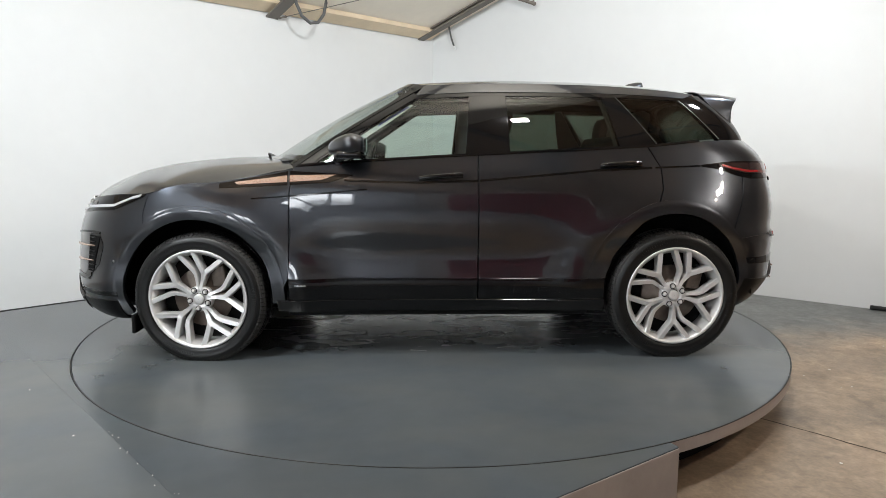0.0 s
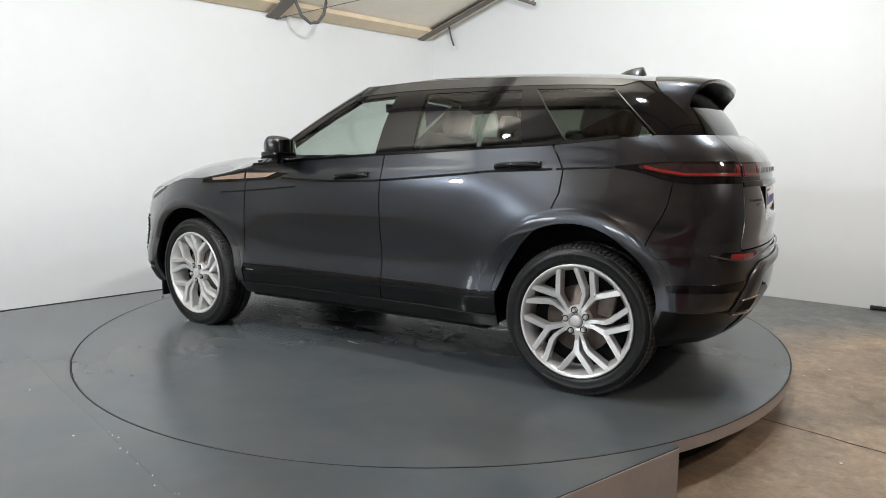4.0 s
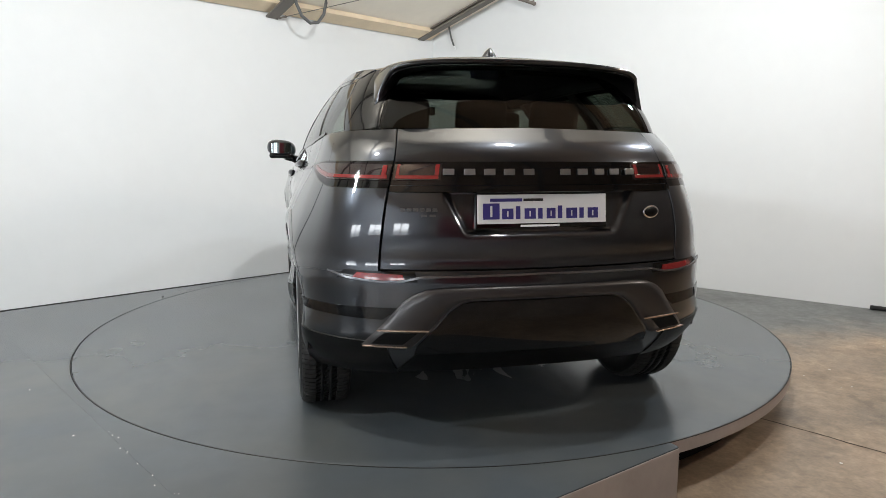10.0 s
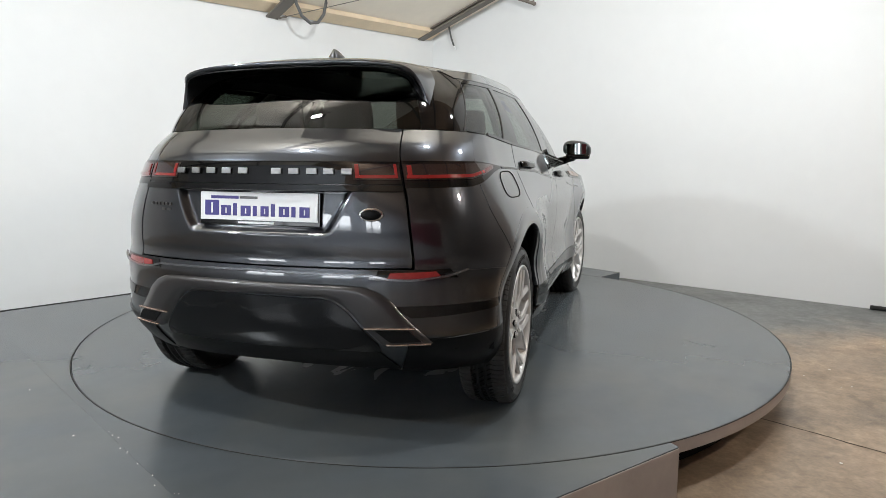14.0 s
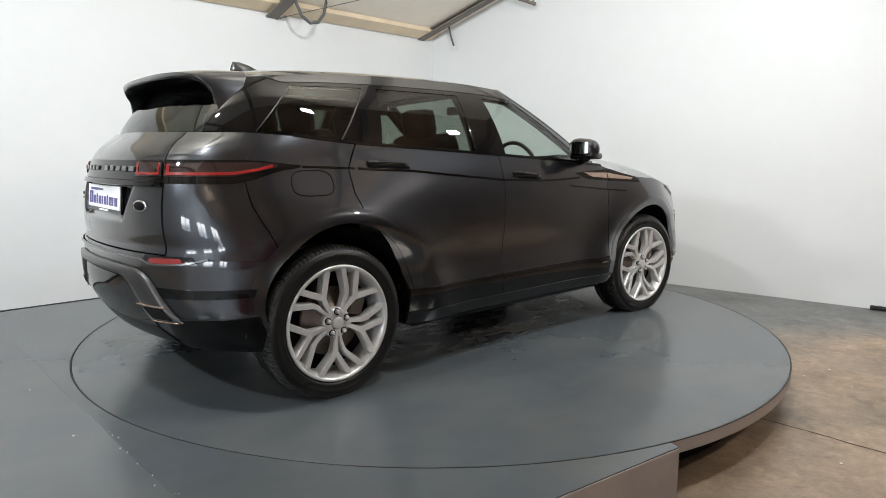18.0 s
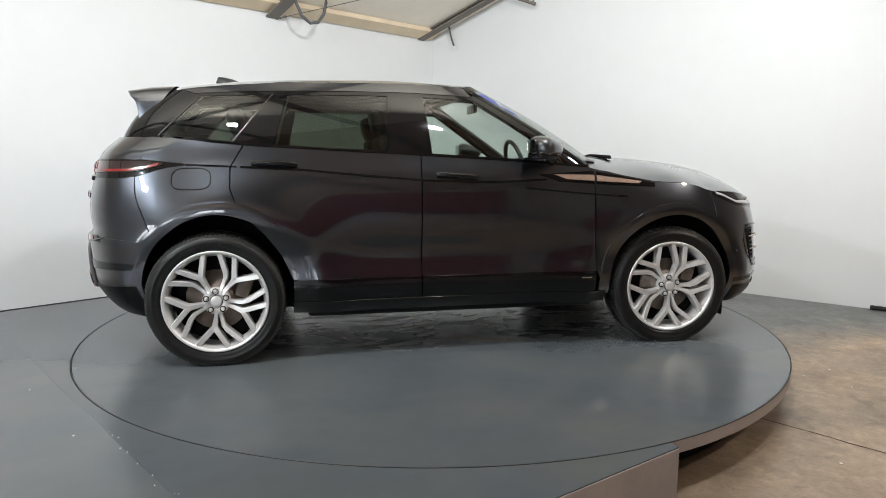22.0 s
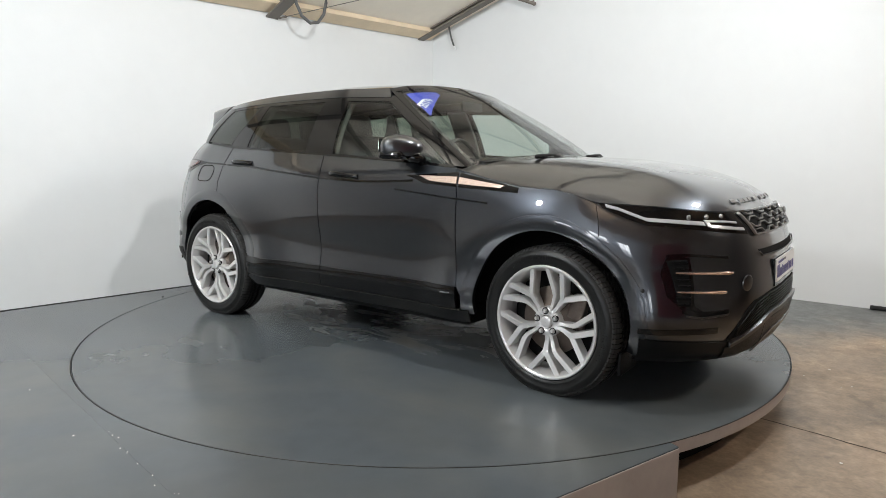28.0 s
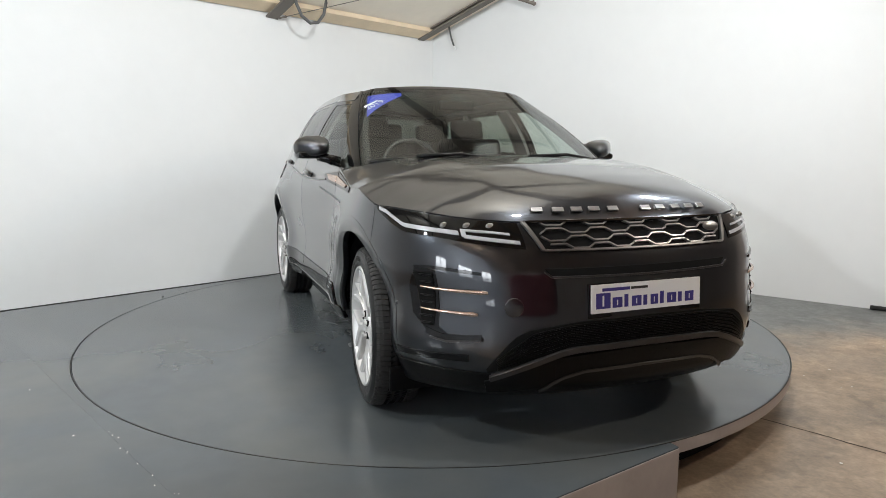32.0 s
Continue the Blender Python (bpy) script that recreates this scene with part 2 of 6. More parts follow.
M_CEIL_HALL = material("brown board roof", (0.36, 0.25, 0.17), 0.8, var=0.15, scale=1.2, bump=0.1, bump_scale=40)
for b0, b1, name, mat in ((RIDGE_B, B_WALL + 0.3, "ceiling", M_CEIL), (B_BACK - 0.3, RIDGE_B, "ceiling_hall", M_CEIL_HALL)):
    bm = bmesh.new()
    t = [bm.verts.new(ab3(a, b, roof_z(b) + h)) for h in (0, 0.08) for a, b in ((A_LEFT - 0.3, b0), (6.5, b0), (6.5, b1), (A_LEFT - 0.3, b1))]
    for f in ((3, 2, 1, 0), (4, 5, 6, 7), (0, 1, 5, 4), (1, 2, 6, 5), (2, 3, 7, 6), (3, 0, 4, 7)):
        bm.faces.new([t[i] for i in f])
    tagged(link(name, bm, mat), "cream insulated sloping roof lining" if b1 > 0 else "brown boarded roof over the hall", "ceiling", kind="structure")


def rafter(a, width=0.14, depth=0.10, da=0.0):
    """An I-section down the slope from the ridge to the eave."""
    bm = bmesh.new()
    for lo, hi, w in ((0.0, 0.018, width), (0.018, depth - 0.018, 0.02), (depth - 0.018, depth, width)):
        for b0, b1 in ((RIDGE_B, B_WALL - 0.01), (B_BACK, RIDGE_B)):
            vs = [bm.verts.new(ab3(a + da * (B_WALL - b) + s * w / 2, b, roof_z(b) - 0.003 - h)) for b in (b0, b1) for s, h in ((-1, lo), (1, lo), (1, hi), (-1, hi))]
            for f in ((0, 1, 2, 3), (7, 6, 5, 4), (0, 4, 5, 1), (1, 5, 6, 2), (2, 6, 7, 3), (3, 7, 4, 0)):
                bm.faces.new([vs[i] for i in f])
    return tagged(link("roof_rafter", bm, M_STEEL), "grey-brown steel roof rafter", "rafter", "roof rafters", kind="structure")


rafter(2.80, 0.105, 0.065, 0.118)
for a in (0.62, -1.75, -4.1, -6.5):
    rafter(a)
for b in (B_WALL - 0.12, 1.6, -0.2, -4.2, -6.2):
    w, d = (0.2, 0.05) if b > 3 else (0.07, 0.06)
    bm = bmesh.new()
    vs = [bm.verts.new(ab3(a, b + s * w / 2, roof_z(b + s * w / 2) - 0.004 - h)) for a in (A_LEFT, 2.95) for s, h in ((-1, 0), (1, 0), (1, d), (-1, d))]
    for f in ((0, 1, 2, 3), (7, 6, 5, 4), (0, 4, 5, 1), (1, 5, 6, 2), (2, 6, 7, 3), (3, 7, 4, 0)):
        bm.faces.new([vs[i] for i in f])
    M = material("tan eave board", (0.78, 0.64, 0.46), 0.7, var=0.08, scale=4) if b > 3 else M_STEEL
    tagged(link("roof_purlin", bm, M), "tan eave board" if b > 3 else "thin steel roof purlin", "purlin", kind="structure")

# daylight window and maroon hanging on the dim side of the hall
def outdoors(m):
    """Sky above, a grey yard below, seen small and far through the panes."""
    n, l = m.node_tree.nodes, m.node_tree.links
    tc, sep, ramp_, noi, add = (n.new("ShaderNode" + k) for k in ("TexCoord", "SeparateXYZ", "ValToRGB", "TexNoise", "Math"))
    l.new(tc.outputs["Object"], sep.inputs[0])
    noi.inputs["Scale"].default_value = 3.0
    l.new(tc.outputs["Object"], noi.inputs[0])
    add.operation = "MULTIPLY_ADD"
    l.new(noi.outputs[0], add.inputs[0])
    add.inputs[1].default_value = 0.5
    l.new(sep.outputs["Z"], add.inputs[2])
    ramp_.color_ramp.elements[0].position, ramp_.color_ramp.elements[0].color = 0.50, (0.22, 0.23, 0.24, 1)
    ramp_.color_ramp.elements[1].position, ramp_.color_ramp.elements[1].color = 0.72, (0.92, 0.96, 1.0, 1)
    half = n.new("ShaderNodeMath")
    half.operation = "DIVIDE"
    half.inputs[1].default_value = 2.4
    l.new(add.outputs[0], half.inputs[0])
    l.new(half.outputs[0], ramp_.inputs[0])
    l.new(ramp_.outputs[0], n["Principled BSDF"].inputs["Emission Color"])


outdoors(M_DAY)


def hall_window(b0, b1, z0, z1):
    win = tagged(new("window_1" if b0 < -5 else "window_2" if b0 < -2 else "window_3"), "bright daylight window with white mullions", "window", kind="structure")
    x0 = A_LEFT + 0.004
    part("window_frame", ab_bm([((x0, b0 - 0.06, z0 - 0.06), (x0 + 0.05, b1 + 0.06, z0)), ((x0, b0 - 0.06, z1), (x0 + 0.05, b1 + 0.06, z1 + 0.06)), ((x0, b0 - 0.06, z0), (x0 + 0.05, b0, z1)), ((x0, b1, z0), (x0 + 0.05, b1 + 0.06, z1))]), M_WALL, win, smooth=False)
    k = 2
    for i in range(k):
        p0, p1 = b0 + (b1 - b0) * i / k + 0.03, b0 + (b1 - b0) * (i + 1) / k - 0.03
        part("pane", ab_bm([((x0, p0, z0 + 0.002), (x0 + 0.012, p1, z1 - 0.002))]), M_DAY, win, smooth=False)
        if i:
            part("mullion", ab_bm([((x0, p0 - 0.058, z0 + 0.002), (x0 + 0.04, p0 - 0.002, z1 - 0.002))]), M_WALL, win, smooth=False)


hall_window(-6.15, -5.05, 0.5, 2.1)
hall_window(-4.0, -2.7, 0.7, 1.9)
hall_window(-1.5, -0.3, 0.7, 1.9)
cur = bmesh.new()
k = 60
top_ = [[cur.verts.new(ab3(-6.6 + 4.4 * i / k, B_BACK + 0.10 + 0.035 * math.sin(i * 1.25), z)) for i in range(k + 1)] for z in (FLOOR + 0.02, 2.3)]
for i in range(k):
    cur.faces.new((top_[0][i], top_[0][i + 1], top_[1][i + 1], top_[1][i]))
tagged(link("curtain", cur, M_MAROON, None, True), "dark maroon hanging curtain by the hall wall", "curtain")

# skirting gap along the left wall
tagged(link("baseboard", ab_bm([((A_LEFT, B_WALL - 0.02, FLOOR), (2.9, B_WALL - 0.001, FLOOR + 0.030))]), M_BLACK_TRIM), "black gap strip at the foot of the white wall", "skirting", kind="structure")

# ---- platform round the turntable ----
R_DISC = 2.262
BREAK = -2.32


R_HOLE = R_DISC + 0.006
B_REAR, A_REAR = 2.30, 2.62
# from the front edge round the left and the back to the rear end, as a ring between disc and outer edge
deck = bmesh.new()
ANG0 = 360 - 108.2
angles = [ANG0 - i * (ANG0 - 1.5) / 110 for i in range(111)]
rows = []
for ang in angles:
    c_, s_ = math.cos(radians(ang)), math.sin(radians(ang))
    reach = []
    if c_ < -1e-6:
        reach.append(BREAK / c_)
    if c_ > 1e-6:
        reach.append(A_REAR / c_)
    if s_ > 1e-6:
        reach.append(B_REAR / s_)
    if s_ + 0.158 * c_ < -1e-6:
        reach.append(-2.31 / (s_ + 0.158 * c_))
    r = max(min(reach), R_HOLE + 0.004)
    rows.append([deck.verts.new(ab3(k * c_, k * s_, z)) for k, z in ((R_HOLE, FLOOR + 0.06), (R_HOLE, 0), (r, 0), (r, FLOOR + 0.001))])
for p, q in zip(rows, rows[1:]):
    for j in range(3):
        deck.faces.new((p[j], p[j + 1], q[j + 1], q[j]))
for p in (rows[0], rows[-1]):
    deck.faces.new(p)
platform = tagged(link("turntable_surround", deck, M_DECK), "grey painted raised deck around the turntable", "platform", kind="structure")

ramp = bmesh.new()
FB0, FB1 = -2.31 - 0.158 * BREAK, -2.31 - 0.158 * (BREAK - 2.6)
vs = [ramp.verts.new(ab3(a_, b_, z)) for a_, b_, z in ((BREAK - 0.0005, FB0, 0), (BREAK - 0.0005, B_REAR, 0), (BREAK - 2.6, B_REAR, FLOOR + 0.004), (BREAK - 2.6, FB1, FLOOR + 0.004), (BREAK - 0.0005, FB0, FLOOR), (BREAK - 0.0005, B_REAR, FLOOR))]
for f in ((0, 1, 2, 3), (4, 5, 1, 0), (4, 0, 3), (5, 2, 1)):
    ramp.faces.new([vs[i] for i in f])
tagged(link("ramp", ramp, M_DECK), "grey painted drive-on ramp", "ramp", kind="structure")



def lathe_ring(profile, seg=180):
    bm_ = bmesh.new()
    rg = [[bm_.verts.new((r * math.cos(2 * math.pi * i / seg), r * math.sin(2 * math.pi * i / seg), z)) for i in range(seg)] for r, z in profile]
    for p, q in zip(rg, rg[1:] + rg[:1]):
        for i in range(seg):
            bm_.faces.new((p[i], p[(i + 1) % seg], q[(i + 1) % seg], q[i]))
    return bm_


# ---- turntable ----
turntable = tagged(new("turntable"), "round grey painted car turntable with a pale rim", "turntable")
bm = bmesh.new()
ring = [[bm.verts.new((r * math.cos(2 * math.pi * i / 180), r * math.sin(2 * math.pi * i / 180), z)) for i in range(180)] for r, z in ((1.2, 0), (R_DISC - 0.006, 0), (R_DISC - 0.001, -0.004))]
bm.faces.new(ring[0])
for p, q in zip(ring, ring[1:]):
    for i in range(180):
        bm.faces.new((p[i], p[(i + 1) % 180], q[(i + 1) % 180], q[i]))
part("top_plate", bm, M_DISC, turntable, "grey painted sheet", smooth=False)
bm = bmesh.new()
ring = [[bm.verts.new((r * math.cos(2 * math.pi * i / 180), r * math.sin(2 * math.pi * i / 180), z)) for i in range(180)] for r, z in ((R_DISC, -0.0045), (R_DISC, -0.058), (R_DISC - 0.05, -0.06), (0.6, -0.06), (0.55, FLOOR))]
for p, q in zip(ring, ring[1:]):
    for i in range(180):
        bm.faces.new((p[i], p[(i + 1) % 180], q[(i + 1) % 180], q[i]))
part("edge_strip", lathe_ring([(R_DISC - 0.002, 0.0008), (R_DISC + 0.0015, 0.0008), (R_DISC + 0.0018, -0.003), (R_DISC - 0.0018, -0.0032)]), M_BLACK_TRIM, turntable, "thin black edge strip", smooth=False)
# added black ring, set back, that puts the shade under the disc into colour
part("shade_ring", lathe_ring([(R_DISC - 0.16, -0.0605), (R_DISC - 0.16, FLOOR + 0.004), (R_DISC - 0.18, FLOOR + 0.004), (R_DISC - 0.18, -0.0605)]), M_DARK, turntable, "black ring standing in for the shade under the disc", smooth=False)
part("rim", bm, M_FASCIA, turntable, "pale pinkish-grey painted edge", smooth=False)
# pale board along the deck's front edge


def front_b(a_):
    return -2.313 - 0.158 * a_


bm = bmesh.new()
vs = [bm.verts.new(ab3(a_, front_b(a_) - d, z)) for a_, top in ((-0.726, -0.003), (BREAK, -0.003), (BREAK - 2.6, FLOOR + 0.003)) for d in (0, 0.003) for z in (FLOOR + 0.001, top)]
for k in (0, 4):
    for f in ((0, 1, 5, 4), (2, 6, 7, 3), (1, 3, 7, 5), (0, 4, 6, 2)):
        bm.faces.new([vs[k + q] for q in f])
bm.faces.new([vs[q] for q in (0, 2, 3, 1)])
tagged(link("deck_fascia", bm, M_FASCIA), "pale pinkish-grey deck edge board", "fascia", kind="structure")



def flood(eye, target, watts, size, colour):
    """A lamp with its housing and bracket under the roof."""
    m = look(eye, target)
    lamp("flood_light", m @ Vector((0, 0, -0.035)), m @ Vector((0, 0, -1)), watts, size, colour)
    thing = tagged(new("floodlight"), "flat black floodlight bracketed under the roof, of a partly added set", "floodlight", "hall floodlights")
    h = size / 2
    bm = box_bm((-h - 0.02, -h - 0.02, 0.0), (h + 0.02, h + 0.02, 0.05), 0.01)
    bmesh.ops.transform(bm, matrix=m, verts=bm.verts)
    part("housing", bm, M_BLACK_TRIM, thing, smooth=False)
    bm = box_bm((-h, -h, -0.012), (h, h, -0.002), 0.002)
    bmesh.ops.transform(bm, matrix=m, verts=bm.verts)
    part("lens", bm, M_LAMP, thing, "bright lit lens", smooth=False)
    top = Vector((eye[0], eye[1], roof_z(b_of(eye)) - 0.002))
    part("bracket", tube_bm([m @ Vector((0, 0, 0.045)), top], 0.012, 8), M_STEEL, thing)


for setting in FLOODS:
    flood(*setting)


# ---- loose things under the roof and on the floor ----
def on_ray(px, py, b):
    """The point at distance b towards the left wall on the sight line to a place in the view."""
    way = stand.to_3x3() @ Vector(((px - 784) / 1138.8, (441 - py) / 1138.8, -1))
    k = (b - b_of(EYE)) / b_of(way)
    return EYE + way * k


loop = [on_ray(x, y, 2.85) for x, y in ((520, -60), (521, -20), (524, 5), (534, 28), (549, 41), (563, 40), (573, 26), (577, 5), (575, -20), (570, -60))]
hose = tube_bm([loop[0] + Vector((0, 0, 0.05))] + loop + [loop[-1] + Vector((0, 0, 0.05))], 0.017, 12)
tagged(link("hanging_hose", hose, M_CABLE, None, True), "loop of grey-black hose hanging under the roof", "hose")
w0, w1 = on_ray(491, 33, B_WALL - 0.03), on_ray(700, -14, 2.3)
bm = tube_bm([w0, w1], 0.004, 6)
wire = tagged(link("tension_wire", bm, M_STEEL, None, True), "thin taut steel wire fixed to the wall", "wire")
d_ = (w1 - w0).normalized()
part("turnbuckle", tube_bm([w0 + d_ * 0.02, w0 + d_ * 0.06, w0 + d_ * 0.10], [0.012, 0.009, 0.014], 8), M_STEEL, wire, "small steel turnbuckle")
part("eye_bolt", tube_bm([w0 - Vector((0, 0, 0.012)), w0, w0 + N * 0.03], 0.008, 8), M_STEEL, wire)
RN = Vector((-RD.y, RD.x, 0))


def on_right(px, py, off):
    """The same on the right wall, off metres before it."""
    way = stand.to_3x3() @ Vector(((px - 784) / 1138.8, (441 - py) / 1138.8, -1))
    c3 = Vector((*CORNER, 0)) - RN * off if RN.dot(Vector((*CORNER, 0)) - EYE) > 0 else Vector((*CORNER, 0)) + RN * off
    return EYE + way * (RN.dot(c3 - EYE) / RN.dot(way))


bm = tube_bm([on_right(*q, 0.10) for q in ((793, 36), (795, 50), (798, 66), (804, 84))], [0.014, 0.012, 0.012, 0.010], 10)
cab = tagged(link("cable_tail", bm, M_CABLE, None, True), "short dark cable tail hanging from the rafter", "cable")
part("cable_end", tube_bm([on_right(803, 82, 0.10), on_right(806, 87, 0.10)], 0.012, 8), M_WALL, cab, "pale cable end")
bm = tube_bm([on_right(905, -6, 0.14), on_right(947, 7, 0.14)], 0.020, 10)
pipe = tagged(link("conduit", bm, M_STEEL, None, True), "grey steel conduit end by the wall", "conduit")
part("conduit_clip", tube_bm([on_right(944, 1, 0.14), on_right(945, 10, 0.14)], 0.012, 8), M_STEEL, pipe)
bm = bmesh.new()
p0, p1 = on_right(1540, 546, 0.03), on_right(1640, 558, 0.03)
p0.z = p1.z = FLOOR + 0.02
tagged(link("floor_bar", tube_bm([p0, p1], 0.02, 8), M_BLACK_TRIM, None, True), "black bar lying at the foot of the wall", "bar")

# joints and cracks in the concrete
for pts in ([(1.2, -0.78), (1.50, -1.10), (1.77, -1.38), (2.09, -1.72), (3.2, -2.9), (4.5, -4.3)],):
    bm = bmesh.new()
    wv = []
    for i in range(len(pts) * 6 - 5):
        f_, k_ = (i / 6) % 1, min(int(i / 6), len(pts) - 2)
        f_ = i / 6 - k_
        x, y = [pts[k_][q] + (pts[k_ + 1][q] - pts[k_][q]) * f_ for q in (0, 1)]
        y += random.uniform(-0.009, 0.009)
        wv.append([bm.verts.new((x, y + s_ * random.uniform(0.003, 0.008), FLOOR + 0.0015)) for s_ in (-1, 1)])
    for p, q in zip(wv, wv[1:]):
        bm.faces.new((p[0], p[1], q[1], q[0]))
    tagged(link("floor_joint", bm, M_DARK), "dark open joint in the concrete floor", "floor joint", kind="structure")
random.seed(5)
M_CHIP = material("pale paint chip", (0.62, 0.60, 0.56), 0.7)
bm = bmesh.new()
for i in range(62):
    if i >= 46:
        a_, b_ = BREAK + random.gauss(0, 0.012), random.uniform(-1.75, -0.35)
        x, y = ab(a_, b_)
        z = 0.0
    elif i < 26:
        x, y, z = random.uniform(1.7, 4.2), random.uniform(-2.4, 0.8), FLOOR
    else:
        a_, b_ = random.uniform(-4.0, -2.3), random.uniform(-1.6, 1.6)
        x, y = ab(a_, b_)
        z = max(FLOOR, FLOOR * min(1, max(0, (BREAK - a_) / 2.6)))
    if x * x + y * y < 2.35 ** 2:
        continue
    r = random.uniform(0.004, 0.012) * (0.32 if i >= 46 else 1 if i < 26 else 0.5)
    vs = [bm.verts.new((x + r * random.uniform(0.5, 1) * math.cos(t), y + r * random.uniform(0.5, 1) * math.sin(t), z + 0.004)) for t in (0, 1.3, 2.6, 3.9, 5.2)]
    tip = bm.verts.new((x, y, z + 0.007))
    for q in range(5):
        bm.faces.new((vs[q], vs[(q + 1) % 5], tip))
tagged(link("paint_chips", bm, M_CHIP), "pale paint chips scattered on the floor", "debris", kind="stuff")

# dark crumbs by the foot of the left wall
bm = bmesh.new()
for a_, b_, z, r in ((0.30, 3.10, FLOOR, 0.022), (-0.62, 2.55, FLOOR, 0.012), (-1.15, 2.02, 0.0, 0.008)):
    x, y = ab(a_, b_)
    made = bmesh.ops.create_icosphere(bm, subdivisions=1, radius=r)["verts"]
    for v in made:
        v.co = Vector((v.co.x * random.uniform(0.7, 1.2) + x, v.co.y * random.uniform(0.7, 1.2) + y, max(v.co.z * 0.8, -r * 0.5) + z + r * 0.5))
tagged(link("dirt_crumbs", bm, M_BLACK_TRIM), "dark crumbs of dirt by the wall", "debris", kind="stuff")

# ---- the car: x forward, y to its left, z up; origin between the axles on the ground ----
TURN = [(0, 181.10), (2, 165.07), (4, 149.25), (6, 133.62), (8, 118.14), (10, 102.76), (12, 87.45), (14, 72.16), (16, 56.84), (18, 41.44), (20, 25.95), (22, 10.34), (24, -5.39), (26, -21.24), (28, -37.17), (30, -53.12), (32, -69.02)]
CAR_X, CAR_Y = -0.013, 0.0486

M_PAINT = material("dark grey metallic paint", (0.0265, 0.0295, 0.0355), 0.29, metal=0.9, coat=1.0)
M_PAINT.node_tree.nodes["Principled BSDF"].inputs["Coat IOR"].default_value = 1.8
M_GLOSS = material("gloss black", (0.003, 0.003, 0.0033), 0.05)
M_PLASTIC = material("satin black plastic", (0.004, 0.004, 0.0042), 0.33, var=0.15, scale=60, bump=0.08, bump_scale=500)
M_GREYTRIM = material("satin dark grey trim", (0.046, 0.043, 0.043), 0.32, metal=0.5, coat=0.3)
M_RUBBER = material("tyre rubber", (0.0065, 0.0064, 0.0062), 0.38, var=0.25, scale=25, bump=0.15, bump_scale=160)
M_TREAD = material("dusty tyre tread", (0.020, 0.019, 0.018), 0.75, var=0.2, scale=30)
M_ALLOY = material("silver painted alloy", (0.64, 0.63, 0.62), 0.30, metal=0.45, coat=0.3)
M_IRON = material("brake iron", (0.16, 0.13, 0.11), 0.5, metal=0.7, var=0.35, scale=20)
M_CHROME = material("chrome", (0.75, 0.75, 0.76), 0.12, metal=1.0)
M_MIRROR = material("tinted mirror", (0.34, 0.37, 0.36), 0.03, metal=1.0)
M_BRONZE = material("burnished copper trim", (0.60, 0.45, 0.37), 0.24, metal=0.85)
M_SILVER = material("silver lettering", (0.30, 0.295, 0.29), 0.3, metal=0.9)
M_RED = material("red lamp lens", (0.20, 0.012, 0.012), 0.15, coat=1.0, var=0.15, scale=60)
M_SMOKE = material("smoked lamp lens", (0.020, 0.010, 0.010), 0.06, coat=1.0, var=0.2, scale=40)
M_DRL = material("white lamp guide", (0.42, 0.42, 0.44), 0.2, coat=0.5)
M_GLASS = glass("clear green side glass", (0.72, 0.80, 0.75))
M_PRIVACY = glass("privacy glass", (0.24, 0.28, 0.24))
M_REAR = glass("dark rear glass", (0.11, 0.125, 0.11))
M_SCREEN = glass("windscreen glass", (0.80, 0.86, 0.83))
M_RUBBER.node_tree.nodes["Principled BSDF"].inputs["Specular IOR Level"].default_value = 0.35
M_PLASTIC.node_tree.nodes["Principled BSDF"].inputs["Specular IOR Level"].default_value = 0.16
M_LINER = material("matt black felt liner", (0.006, 0.006, 0.006), 0.9, var=0.3, scale=30, bump=0.2, bump_scale=200)
M_LINER.node_tree.nodes["Principled BSDF"].inputs["Specular IOR Level"].default_value = 0.1
M_SEAT = material("black leather", (0.022, 0.020, 0.020), 0.45, var=0.2, scale=30, bump=0.1, bump_scale=300)
M_CABIN = material("dark cabin lining", (0.03, 0.028, 0.027), 0.7, var=0.15, scale=20)
M_LINING = material("pale grey headlining cloth", (0.17, 0.165, 0.155), 0.85, var=0.08, scale=40)
M_PLATE = material("white plate", (0.80, 0.80, 0.80), 0.35)
M_BLUE = material("violet blue print", (0.045, 0.035, 0.20), 0.4)
M_STICKER = material("blue sticker", (0.045, 0.06, 0.42), 0.45)
M_WHITEP = material("white print", (0.82, 0.82, 0.84), 0.5)

car = tagged(new("car"), "dark grey five-door compact SUV with silver alloy wheels on the turntable", "car")


def spline(nodes):
    """Catmull-Rom through the nodes; parameter 0 .. len-1."""
    p = np.array(nodes, float)
    flip = np.array((1, -1, 1))[:p.shape[1]]
    first = p[1] * flip if p[0][1] == 0 else 2 * p[0] - p[1]
    last = p[-2] * flip if p[-1][1] == 0 else 2 * p[-1] - p[-2]
    p = np.vstack([first, p, last])

    def at(s):
        s = min(max(s, 0.0), len(nodes) - 1 - 1e-9)
        i = int(s)
        t = s - i
        a, b, c, d = p[i:i + 4]
        return 0.5 * (2 * b + (c - a) * t + (2 * a - 5 * b + 4 * c - d) * t * t + (3 * b - a - 3 * c + d) * t ** 3)
    return at


def table(*pairs):
    xs, ys = zip(*pairs)
    return lambda v: float(np.interp(v, xs, ys))


def smooth_table(*pairs):
    f = table(*pairs)
    return lambda v: sum(f(v + 0.012 * k) for k in (-2, -1, 0, 1, 2)) / 5


